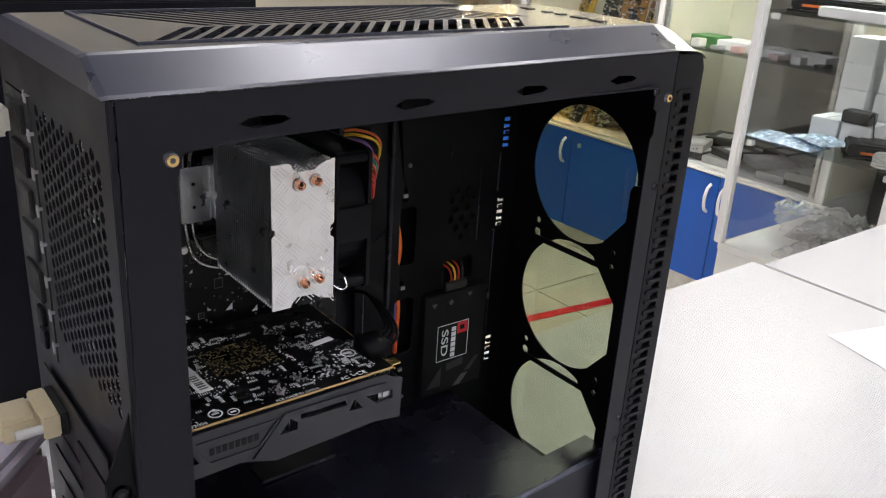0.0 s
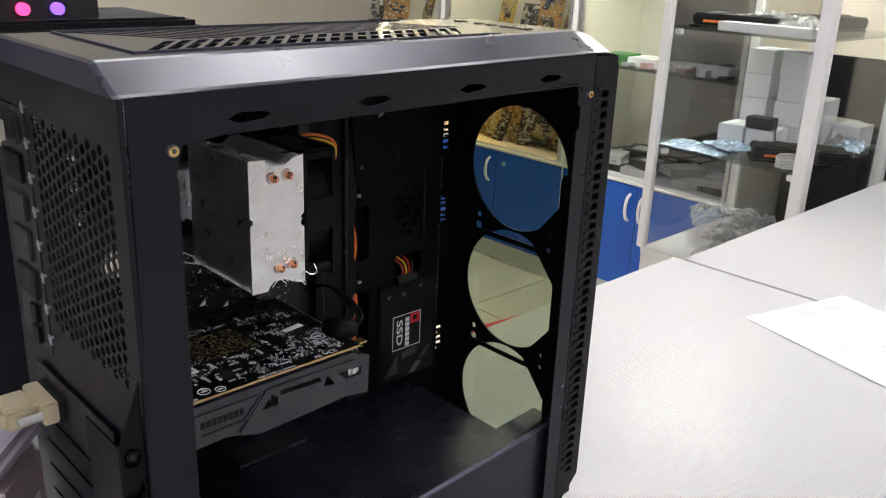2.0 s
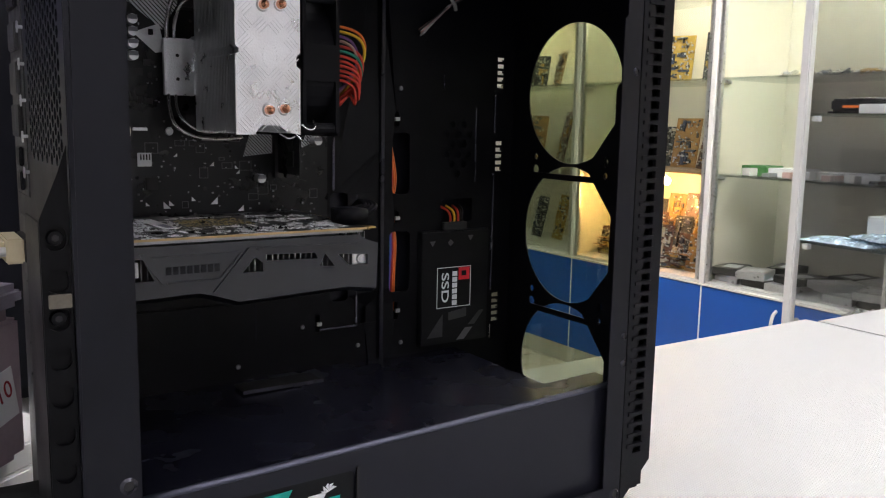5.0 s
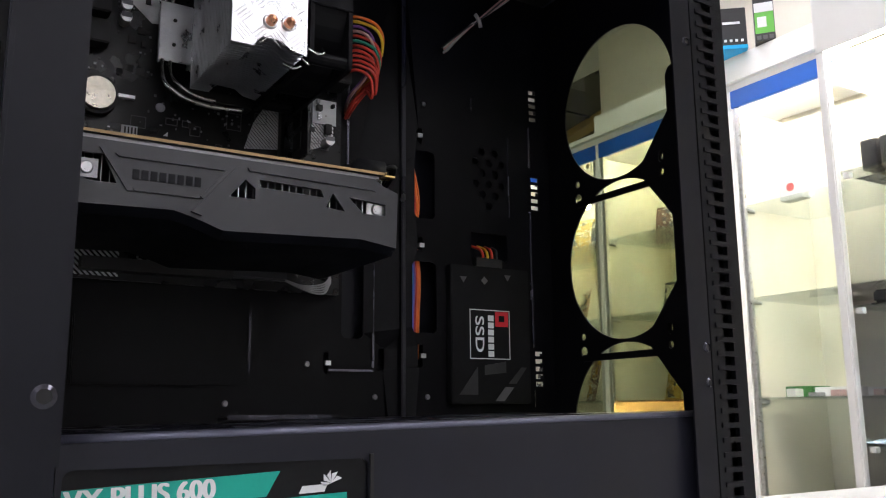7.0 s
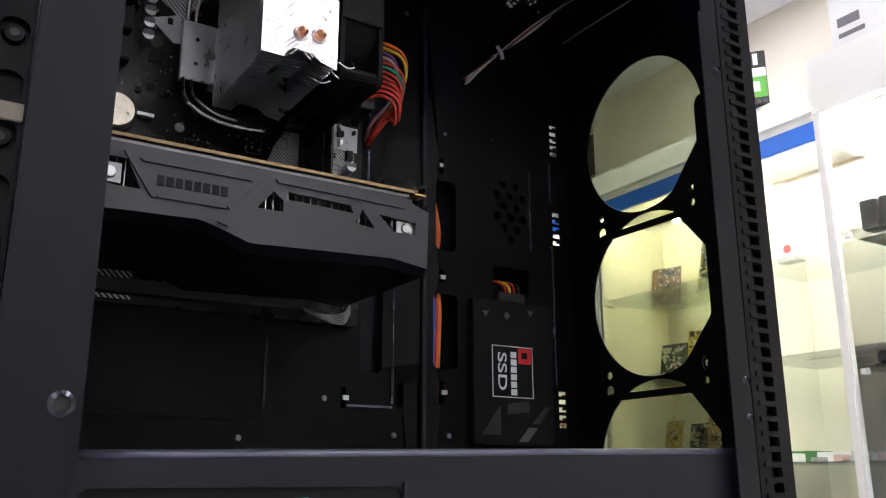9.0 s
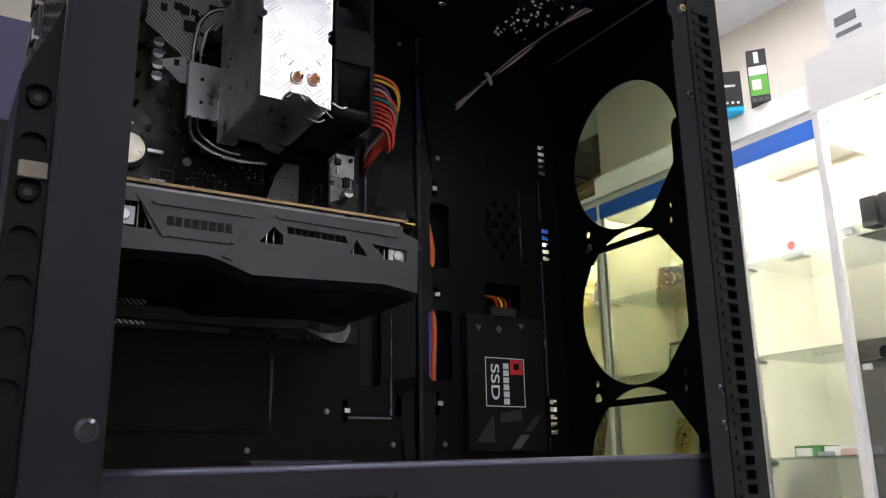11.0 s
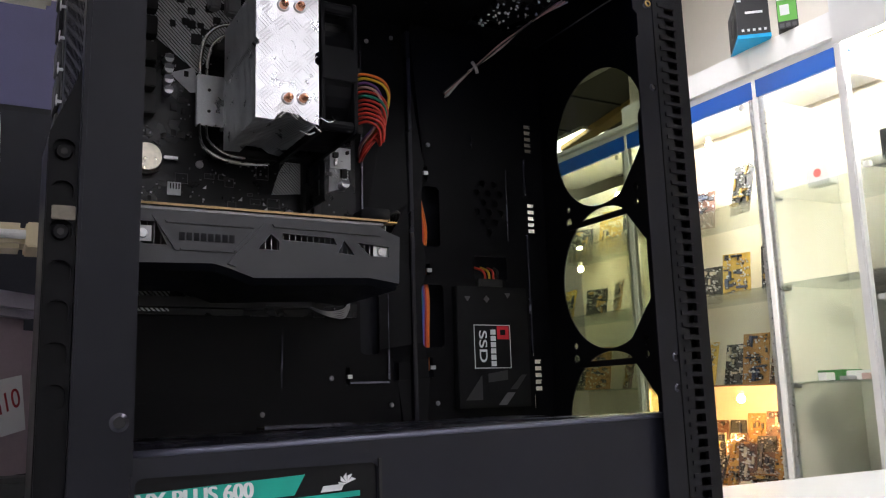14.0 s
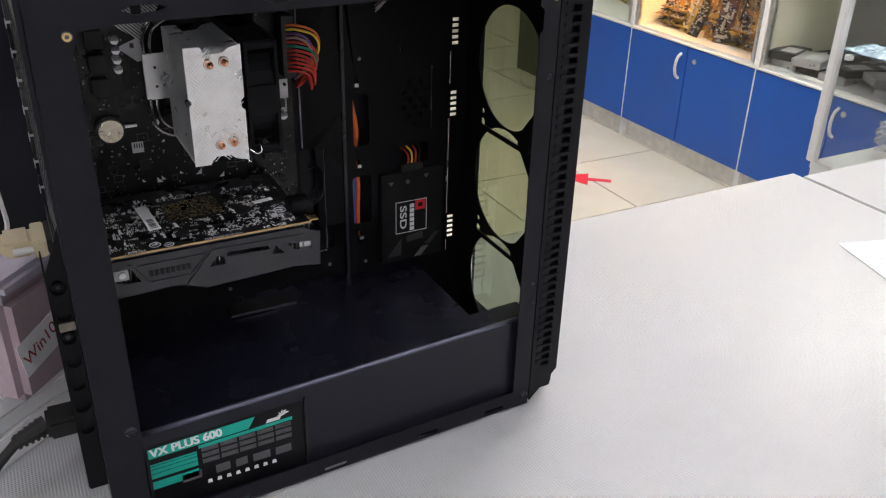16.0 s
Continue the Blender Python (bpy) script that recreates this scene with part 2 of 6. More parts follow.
def part(name, bm, material, parent=None, label=""):
    me = bpy.data.meshes.new(name)
    bm.to_mesh(me)
    bm.free()
    me.materials.append(material)
    ob = new(name, me)
    if parent:
        ob.parent = parent
        if parent.type == "EMPTY":
            ob.matrix_parent_inverse = Matrix.Translation(parent.location).inverted()
    return tagged(ob, label)


def solid(name, material, parent, boxes, bevel=0.0, label="", m=None):
    """One mesh out of a few boxes."""
    bm = bmesh.new()
    for b in boxes:
        box(bm, *b, bevel=bevel, m=m)
    return part(name, bm, material, parent, label)


def text(name, body, size, m, material, parent, depth=0.0002, width=None, bold=0.0):
    """Raised lettering as a mesh, in the built-in font."""
    cu = bpy.data.curves.new(name, "FONT")
    cu.body, cu.size, cu.extrude, cu.offset = body, size, depth, bold
    tmp = bpy.data.objects.new(name, cu)
    scene.collection.objects.link(tmp)
    me = bpy.data.meshes.new_from_object(tmp.evaluated_get(bpy.context.evaluated_depsgraph_get()))
    bpy.data.objects.remove(tmp)
    xs = [v.co.x for v in me.vertices]
    k = width / (max(xs) - min(xs)) if width else 1.0
    for v in me.vertices:
        v.co = m @ Vector(((v.co.x - min(xs)) * k, v.co.y, v.co.z))
    me.materials.clear()
    me.materials.append(material)
    ob = new(name, me)
    ob.parent = parent
    if parent.type == "EMPTY":
        ob.matrix_parent_inverse = Matrix.Translation(parent.location).inverted()
    return ob


def setting(ob, label=""):
    return tagged(ob, label, kind="structure")


FACE = Matrix(((1, 0, 0, 0), (0, 0, -1, 0), (0, 1, 0, 0), (0, 0, 0, 1)))  # text plane facing -y


# ---- room ----
def room():
    # Unseen west and south walls: room drawn long, cool white for bounced light.
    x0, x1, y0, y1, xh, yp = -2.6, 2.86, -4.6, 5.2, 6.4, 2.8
    for name, b, m in (("wall_east", (x1, x1 + .26, y0, yp, FLOOR, CEIL), M_WALL), ("wall_west", (x0 - .12, x0, y0, y1, FLOOR, CEIL), M_CEIL),
                       ("wall_north", (x0 - .12, xh, y1, y1 + .12, FLOOR, CEIL), M_WALL), ("wall_south", (x0 - .12, x1 + .12, y0 - .12, y0, FLOOR, CEIL), M_CEIL),
                       ("wall_hall_south", (x1 + .26, xh, yp - .12, yp - .003, FLOOR, CEIL), M_WALL), ("wall_hall_east", (xh, xh + .12, yp - .12, y1 + .12, FLOOR, CEIL), M_WALL),
                       ("ceiling", (x0 - .12, x1 + .26, y0 - .12, y1 + .12, CEIL, CEIL + .1), M_CEIL),
                       # Hall ceiling colour is lowered so that it reads as far and dim.
                       ("ceiling_hall", (x1 + .26, xh + .12, yp - .12, y1 + .12, CEIL, CEIL + .1), mat("dim_hall_ceiling", (.11, .105, .09), .85, 0, .12, 3, .1, 90))):
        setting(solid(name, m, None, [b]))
    fl = setting(solid("floor", mat("tile_grout", (0.34, 0.32, 0.28), 0.8), None, [(x0, x1 + .26, y0, y1, FLOOR - .1, FLOOR - .003), (x1 + .26, xh, yp - .12, y1, FLOOR - .1, FLOOR - .003)]), "pale beige glazed floor tiles with thin grey joints")
    tile = mat("beige_floor_tile", (0.62, 0.59, 0.50), 0.22, 0, 0.06, 4, 0.02, 200, 0.06)
    bm = bmesh.new()
    box(bm, 0, .445, 0, .445, -.008, 0, 0.0015)
    me = bpy.data.meshes.new("floor_tile")
    bm.to_mesh(me)
    bm.free()
    me.materials.append(tile)
    for i in range(5):
        for j in range(11):
            ob = new("floor_tile", me)
            ob.parent, ob.location = fl, (.6 + .45 * i, .3 + .45 * j, FLOOR)
    bm = bmesh.new()
    for i in range(-8, 13):
        for j in range(-11, 11):
            if not (0 <= i < 5 and 0 <= j < 11):
                xa, ya = .6 + .45 * i, .3 + .45 * j
                if xa < xh and ya < y1 and xa > x0 - .3 and ya > y0 - .3 and (xa < x1 or ya > 2.4):
                    box(bm, max(xa, x0), min(xa + .445, xh), max(ya, y0), min(ya + .445, y1), FLOOR - .008, FLOOR)
    tagged(part("floor_tiles_far", bm, tile, fl), kind="stuff")
    # red arrow stuck to the floor
    bm = bmesh.new()
    m = pose(2.01, 1.885, FLOOR + .001, 0, 0, 142)
    vs = [bm.verts.new(m @ Vector((u, v, w))) for w in (0, .001) for u, v in ((0, -.013), (.09, -.013), (.09, -.06), (.21, 0), (.09, .06), (.09, .013), (0, .013))]
    bm.faces.new(vs[6::-1]), bm.faces.new(vs[7:])
    for i in range(7):
        bm.faces.new((vs[i], vs[(i + 1) % 7], vs[7 + (i + 1) % 7], vs[7 + i]))
    tagged(part("floor_arrow", bm, M_RED), "red adhesive arrow stuck on the floor tiles", "floor sign")
    bm = bmesh.new()
    box(bm, 0, .42, 0, .04, 0, .001, m=pose(1.72, 1.47, FLOOR + .001, 0, 0, -7))
    tagged(part("floor_tape", bm, M_RED), "red tape strip stuck on the floor tiles", "floor tape")
    # Hall panel (last) is seen; the others are unseen, added to light case and wall.
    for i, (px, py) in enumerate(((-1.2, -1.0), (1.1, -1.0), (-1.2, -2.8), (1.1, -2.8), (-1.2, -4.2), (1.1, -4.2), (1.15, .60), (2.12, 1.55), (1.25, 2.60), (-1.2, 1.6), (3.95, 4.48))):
        t = thing("ceiling_light", (px, py, CEIL), "square white recessed ceiling light panel, one of a mostly added set", "ceiling light", "ceiling lights")
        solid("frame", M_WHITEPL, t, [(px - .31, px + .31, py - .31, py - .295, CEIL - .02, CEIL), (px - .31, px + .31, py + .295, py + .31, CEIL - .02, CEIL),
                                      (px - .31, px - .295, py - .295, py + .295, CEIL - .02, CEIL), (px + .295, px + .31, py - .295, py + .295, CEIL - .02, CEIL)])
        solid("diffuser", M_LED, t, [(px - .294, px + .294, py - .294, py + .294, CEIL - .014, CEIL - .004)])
    bm = bmesh.new()
    box(bm, 1.55, 1.75, -4.6, 5.2, CEIL - .16, CEIL)
    setting(part("ceiling_beam", bm, M_CEIL), "painted beam under the ceiling")
    bm = bmesh.new()
    box(bm, 0, .10, 0, 1.75, CEIL - .05, CEIL - .001, .004, pose(3.44, 2.9, 0, 0, 0, -11))
    setting(part("ceiling_batten", bm, mat("yellow_pine_batten", (.42, .29, .10), .6, 0, .2, 12, .2, 120)), "yellow pine batten under the hall ceiling")
    for i in range(4):
        solid("ceiling_joint", M_GREYPL, bpy.data.objects["ceiling_hall"], [(3.13, 6.3, 3.1 + i * .6, 3.125 + i * .6, CEIL - .012, CEIL - .001)])


room()


def desk(name, x0, x1, y0, y1, label):
    t = thing(name, ((x0 + x1) / 2, (y0 + y1) / 2, FLOOR), label, "desk", "white counters")
    solid("tabletop", M_TABLE, t, [(x0, x1, y0, y1, TZ - .026, TZ)], 0.0015)
    for lx in (x0 + .04, x1 - .06):
        solid("side_panel", M_WHITE, t, [(lx, lx + .02, y0 + .05, y1 - .03, FLOOR, TZ - .026)])
    solid("back_panel", M_WHITE, t, [(x0 + .061, x1 - .061, y1 - .06, y1 - .04, FLOOR + .1, TZ - .026)])


desk("service_desk", -.9, 1.128, -.55, .362, "white embossed laminate service desk holding the open computer")
desk("side_desk", 1.133, 2.3, -.6, .345, "white laminate desk butted against the service desk")
desk("rear_desk", -1.5, .32, .372, 1.0, "white laminate desk behind the service desk")
# Dark filler added so that the gap between the desks reads as shaded.
solid("gap_filler", mat("dark_gap_fill", (.012, .012, .012), .7), bpy.data.objects["side_desk"], [(1.1285, 1.1325, -.55, .344, TZ - .024, TZ - .002)], label="dark filler giving the desk joint its shade")




# ---- the open computer case ----
def near(x):
    """How far the near side of the case stands back, from its rear edge to its front."""
    return 0.046 * max(x, 0.0)


def side(u, v, w):
    return Vector((u, near(u) + w, v))


def shroud_z(x):
    return 0.1012 + 0.0185 * x


def dimple(parent, x, y, z, r=.0032):
    """A countersunk screw seat: rim lightened for its glint, disc black for hole shade."""
    bm = bmesh.new()
    plate(bm, disc(x, z, r, 20), [disc(x, z, r * .62, 20)], lambda u, v, w: Vector((u, y - w * (1.0 if math.hypot(u - x, v - z) < r * .8 else .1), v)), .0011)
    rim = part("screw_seat", bm, M_RIM, parent)
    bm = bmesh.new()
    cyl(bm, (x, y, z), (x, y - .0003, z), r * .60, 16)
    part("screw_hole_shade", bm, M_RUBBER, rim)


# Lighter than the case steel: highlights on rims, lips and bends put into colour.
M_RIM = mat("dark_rim_highlight", (0.05, 0.05, 0.064), 0.18, 0.6, 0.1, 60, 0.02)
M_EDGE = mat("black_edge_highlight", (0.16, 0.16, 0.20), 0.22, 0.8, 0.1, 60, 0.02)


def screw(bm, x, y, z, r=.0032, axis=(0, -1, 0)):
    a = Vector((x, y, z))
    d = Vector(axis)
    cyl(bm, a, a + d * .0012, r, 16, r * .8)
    cyl(bm, a + d * .0012, a + d * .0016, r * .45, 8)


def computer_case():
    c = thing("computer_case", (.19, .1, TZ), "open black steel computer tower without side panel on white desk", "computer case")
    # side frame: rear pillar, top rail, front strip, bottom rail in one pressed sheet
    slots = []
    for sx in (.045, .135, .225, .312):
        slots.append([(sx - .012, .4275), (sx - .004, .4305), (sx + .012, .4295), (sx + .016, .4275), (sx + .011, .4255), (sx - .004, .4245)])
    opening = [(.0015, .026), (.0015, .400), (.006, .417), (.03, .4195), (.352, .4195), (.352, .405), (.356, .402), (.356, .385), (.353, .382), (.353, .026)]
    feet = [rect(sx, sx + .022, .0105, .0145, .0018) for sx in (.06, .15, .245, .32)]
    bm = bmesh.new()
    plate(bm, [(-.026, .004 + TZ), (.3715, .004 + TZ), (.3715, .443), (-.022, .443)], [opening, *slots, *feet], side, .0012)
    part("side_frame", bm, M_STEEL, c)
    bm = bmesh.new()  # folded lips round the opening
    box(bm, .0015, .003, .001, .011, .09, .40)
    box(bm, .03, .350, .012, .021, .4195, .4207)
    part("frame_lip", bm, M_STEEL, c)
    for sx, sz in ((0, .4152), (.3655, .411)):
        bm = bmesh.new()
        cyl(bm, (sx, near(sx) - .0006, sz), (sx, near(sx) - .0022, sz), .0040, 20, .0033)
        st = part("standoff", bm, M_EDGE, c)
        bm = bmesh.new()
        plate(bm, disc(sx, sz, .0027, 18), [disc(sx, sz, .0014, 18)], lambda u, v, w, sx=sx: Vector((u, near(sx) - .0023 - w, v)), .0005)
        part("thread", bm, M_BRASS, st)
    for sx, sz in ((.3665, .3455), (.368, .146), (.3685, .1245), (.352, .4165), (.3655, .019), (-.004, .1155)):
        dimple(c, sx, near(sx) - .0002, sz, .0032 if sz > .12 else .0046)
    # front return flange with its gussets
    bm = bmesh.new()
    g1, g2 = .2715, .155
    plate(bm, [(.018, .012), (.043, .012), (.043, g2 - .036), (.070, g2 - .004), (.070, g2 + .004), (.043, g2 + .036), (.043, g1 - .036), (.070, g1 - .004), (.070, g1 + .004), (.043, g1 + .036),
               (.043, .333), (.040, .338), (.030, .340), (.026, .345), (.026, .40), (.018, .408)],
          [rect(.0345, .036, z, z + .045, .0006) for z in (.135, .252)] + [disc(.051, g + o, r, 12, ru=.0024) for g in (g1, g2) for o, r in ((.006, .0042), (-.005, .0026))],
          lambda u, v, w: Vector((.3735 + w, u, v)), .001)
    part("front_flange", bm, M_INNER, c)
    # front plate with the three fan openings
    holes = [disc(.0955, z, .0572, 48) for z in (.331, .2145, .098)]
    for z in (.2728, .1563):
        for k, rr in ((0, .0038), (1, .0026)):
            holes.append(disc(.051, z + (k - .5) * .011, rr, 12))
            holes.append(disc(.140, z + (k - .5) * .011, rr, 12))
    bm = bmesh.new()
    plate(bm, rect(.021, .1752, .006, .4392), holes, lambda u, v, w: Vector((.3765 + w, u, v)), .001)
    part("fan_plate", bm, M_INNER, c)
    # front bezel: slotted cheeks, top and bottom, and the tinted pane
    zs = [.048 + .00875 * i for i in range(42)]
    for nm, yb, flip in (("bezel_cheek", .0175, 1), ("bezel_cheek", .1935, -1)):
        bm = bmesh.new()
        ribs = [rect(.3845, .3935, z, z + .0054) for z in zs]
        e0 = .373 if flip > 0 else .3815
        plate(bm, [(e0, .012), (e0 + .0015, .010), (.404, .040), (.404, .430), (.400, .440), (e0, .440)], ribs,
              lambda u, v, w, yb=yb, f=flip: Vector((u, yb + f * w, v)), .0035)
        ch = part(nm, bm, M_PLAST, c)
        bm = bmesh.new()
        for z in zs:
            box(bm, .3775, .3945, yb - .0011 if flip > 0 else yb, yb if flip > 0 else yb + .0011, z + .0056, z + .0085)
        part("rib", bm, M_PLAST, ch)
    bm = bmesh.new()
    box(bm, .375, .404, .0215, .19, .010 + TZ, .036, .004)
    part("bezel_foot", bm, M_PLAST, c)
    # Black backing added behind the near slots to block light and keep them dark.
    solid("dark_slot_backing", M_RUBBER, c, [(.3785, .4025, .0265, .0275, .036, .438), (.4015, .4025, .0212, .0265, .036, .438)])
    solid("fan_strut", M_INNER, c, [(.3752, .3764, .050, .140, .2600, .2648)])
    solid("fan_strut", M_INNER, c, [(.3752, .3764, .050, .140, .1435, .1483)])
    bm = bmesh.new()
    box(bm, .3990, .4020, .0285, .1885, .036, .438)
    pane = part("front_pane", bm, M_FRONTGLASS, c, "tinted tempered glass front pane")
    pane.visible_shadow = False
    # top cover: bevelled shell with chevron vents
    prof = [(.0, .4435), (.004, .4445), (.026, .4575), (.030, .4582), (.166, .4582), (.170, .4575), (.190, .4445), (.194, .4435)]
    bm = bmesh.new()
    xs = [-.0275, -.024, .372, .384, .393, .399, .403, .4045]
    drop = [.001, 0, 0, .0012, .004, .009, .0155, .0195]
    rings = []
    for x, d in zip(xs, drop):
        rings.append([bm.verts.new((x, near(min(x, .37)) + y if y < .1 else y, max(z - d * (z - .435) / .0232, .436))) for y, z in prof])
    keep = []
    for i in range(len(rings) - 1):
        for j in range(len(prof) - 1):
            if i == 1 and j == 3:
                continue
            bm.faces.new((rings[i][j], rings[i + 1][j], rings[i + 1][j + 1], rings[i][j + 1])).smooth = i >= 2
    bm.faces.new(rings[0]), bm.faces.new(rings[-1][::-1])
    bmesh.ops.recalc_face_normals(bm, faces=bm.faces[:])
    part("top_cover", bm, M_TOP, c)
    vents = []
    for i in range(22):
        for ya, yb2, s in ((.050, .094, .034), (.098, .162, -.048)):
            x = .012 + i * .0112
            xa, xb = (x, x + s) if s > 0 else (x - s, x)
            vents.append([(xa, ya), (xa + .0072, ya), (xb + .0072, yb2), (xb, yb2)])
    bm = bmesh.new()
    plate(bm, [(-.024, .0302), (.372, .0302 + near(.37)), (.372, .166), (-.024, .166)], vents, lambda u, v, w: Vector((u, v, .4582 - w)), .002)
    part("top_vent", bm, M_TOPGLOSS, c)
    bm = bmesh.new()
    for x0, x1, y0, y1 in ((.005, .29, .0465, .048), (.005, .29, .1636, .1652), (.005, .0065, .048, .1636)):
        box(bm, x0, x1, y0, y1, .4582, .4592)
    part("vent_rim", bm, M_TOP, c)
    # control strip on the top front: ports and buttons
    for k, (yy, ln) in enumerate(((.06, .012), (.078, .012), (.100, .006), (.114, .006), (.134, .010))):
        solid("port", M_RUBBER, c, [(.335, .342, yy, yy + ln, .4572, .4589)])
    # steel roof with rounded holes
    bm = bmesh.new()
    ov = []
    for i in range(27):
        for j in range(11):
            x, y = .022 + i * .0088, .045 + j * .0085 + (i % 2) * .00425
            if x < .258 - abs(y - .09) * .35:
                ov.append(disc(x, y, .0026, 8, ru=.0034))
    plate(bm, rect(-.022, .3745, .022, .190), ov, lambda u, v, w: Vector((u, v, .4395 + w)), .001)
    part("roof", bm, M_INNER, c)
    # rear panel with honeycomb fan grille
    hexes = []
    for i in range(14):
        for j in range(17):
            y, z = .020 + i * .0078, .283 + j * .0079 + (i % 2) * .00395
            if z < .418:
                hexes.append(disc(y, z, .0036, 6, 0.0))
    bm = bmesh.new()
    plate(bm, rect(.0015, .194, .006, .443), hexes + [rect(.136, .186, .255, .418)] + [rect(.052, .170, z, z + .0155) for z in (.1205, .1415, .1625, .1835)] + [rect(.05, .172, .205, .232)],
          lambda u, v, w: Vector((-.0255 + w, u, v)), .001)
    rear = part("rear_panel", bm, M_STEEL, c)
    solid("rear_fold", M_STEEL, c, [(-.0260, -.0230, .0002, .0030, .008, .4425)], .0004)
    for z in (.1205, .1415, .1625, .1835):
        solid("slot_cover", M_STEEL, c, [(-.0262, -.0254, .050, .172, z + .001, z + .0145), (-.036, -.0262, .040, .050, z + .001, z + .0145)])
        bm = bmesh.new()
        screw(bm, -.031, .0398, z + .008, .0038)
        part("slot_screw", bm, M_DULL, c)
    zp = (.247, .226, .207, .187, .1676, .1478, .128)
    bm = bmesh.new()
    plate(bm, [(-.0395, .070), (-.0263, .070), (-.0263, .292), (-.031, .278), (-.0400, .256)], [rect(-.0382, -.0278, z - .006, z + .006, .0045) for z in zp],
          lambda u, v, w: Vector((u, .0035 + w, v)), .0012)
    strip = part("slot_strip", bm, M_INNER, c)
    solid("strip_side", M_INNER, c, [(-.0402, -.0390, .0048, .050, .070, .255), (-.0390, -.0263, .0066, .0078, .070, .255)], .0003)
    for z in (zp[0], zp[2]):
        bm = bmesh.new()
        cyl(bm, (-.033, .0065, z), (-.033, .0040, z), .0040, 18, .0034)
        head = part("slot_bolt", bm, M_INNER, strip)
        # Black disc for the shade in the bolt's socket.
        bm = bmesh.new()
        cyl(bm, (-.033, .0039, z), (-.033, .0036, z), .0018, 6)
        part("bolt_recess", bm, M_RUBBER, head)
    # Tab metal set darker than the dull zinc.
    solid("card_tab", mat("dark_tab_metal", (.15, .135, .11), .45, .7, .2, 200), c, [(-.0375, -.0268, .0020, .0033, .2125, .2195)], .0004, "bare metal tab of the card bracket")
    # io plate with connectors
    # Zinc darkened: the dimness at the rear is put into its colour.
    dark = mat("shaded_zinc", (.07, .07, .072), .45, .8, .2, 90)
    io = solid("io_plate", dark, c, [(-.0262, -.0254, .137, .185, .256, .417)], label="bare metal connector plate")
    for z0, z1, y0, y1, m in ((.395, .412, .145, .178, dark), (.37, .388, .145, .175, M_PLAST), (.345, .362, .147, .175, dark), (.318, .338, .147, .176, dark),
                              (.292, .312, .145, .176, M_RUBBER), (.274, .286, .15, .162, M_PLAST), (.259, .271, .15, .162, M_PLAST)):
        solid("socket", m, io, [(-.0290, -.0264, y0, y1, z0, z1)], .0006)
    for i in range(8):
        z = .2715 + i * .0213
        solid("spring_tab", M_SILVER, c, [(-.0300, -.0292, .124, .128, z - .0035, z + .0035), (-.0300, -.0262, .128, .1292, z - .0008, z + .0012)], .0003)
    # motherboard tray: sheet with cable openings, embossings, drive plate
    cuts = [rect(.2505, .2705, .163, .2145, .004), rect(.2525, .2695, .246, .297, .004), rect(.200, .2165, .158, .248, .004), rect(.301, .334, .220, .2405, .002),
            rect(.228, .233, .137, .152, .001), rect(.187, .191, .134, .148, .001),
            rect(.255, .259, .139, .155, .001), rect(.255, .259, .222, .232, .001), rect(.255, .259, .302, .314, .001)]
    for gi in range(5):
        for gj in range(6):
            if (gi + gj) % 2 == 0 and abs(gi - 2) + abs(gj - 2.5) < 3.6:
                cuts.append(disc(.306 + gi * .006, .262 + gj * .0085, .0033, 6))
    bars = []
    for z0, n in ((.337, 5), (.264, 5), (.1265, 5)):
        for i in range(n):
            bars.append(rect(.3585, .3655, z0 + i * .0057, z0 + i * .0057 + .0034))
    bars += [rect(.3571, .3580, za, zb) for za, zb in ((.298, .331), (.216, .262), (.156, .208), (.111, .1235))]
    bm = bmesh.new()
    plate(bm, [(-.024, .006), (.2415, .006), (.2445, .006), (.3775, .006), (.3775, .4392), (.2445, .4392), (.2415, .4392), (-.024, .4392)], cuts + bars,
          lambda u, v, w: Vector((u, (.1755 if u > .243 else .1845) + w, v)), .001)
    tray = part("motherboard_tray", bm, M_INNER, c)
    for b in ((.2415, .2450, .1745, .1853, .105, .432), (.3552, .3562, .173, .1765, .158, .262), (.3552, .3562, .173, .1765, .298, .330), (.336, .3368, .1745, .1765, .255, .319),
              (.223, .2245, .1825, .1845, .138, .247), (.190, .2245, .1825, .1845, .1355, .137), (.135, .1365, .1828, .1845, .133, .173), (.202, .2035, .1825, .1845, .25, .41),
              (.302, .3028, .1748, .1765, .334, .346)):
        bm = bmesh.new()
        box(bm, *b, bevel=.0006)
        part("pressed_rib", bm, M_SHROUD if b[0] == .2415 else M_RIM if b[0] == .135 else M_EDGE, c)
    bm = bmesh.new()
    box(bm, .03, .127, .1815, .1845, .125, .166, .001)
    part("pressed_panel", bm, M_INNER, c)
    for sx, sz in ((.2258, .1185), (.2625, .1185), (.1215, .1145), (.1755, .140), (.260, .333), (.209, .420), (.232, .427)):
        bm = bmesh.new()
        screw(bm, sx, .1754 if sx > .243 else .1844, sz, .0020)
        part("tray_screw", bm, M_DULL, c)
    for sx, sz in ((.190, .141), (.2585, .147), (.2575, .226), (.2565, .308)):
        bm = bmesh.new()
        box(bm, sx - .0020, sx + .0020, .1735 if sx > .243 else .1825, .1755 if sx > .243 else .1845, sz - .0015, sz + .0015)
        part("tie_clip", bm, M_SILVER, c)
    solid("right_side_panel", M_STEEL, c, [(-.0255, .354, .194, .1955, .006, .443)])
    # Unseen end wall, added to keep light out of the space behind the tray.
    solid("rear_closure", M_INNER, c, [(.354, .3552, .1778, .1938, .006, .436)])
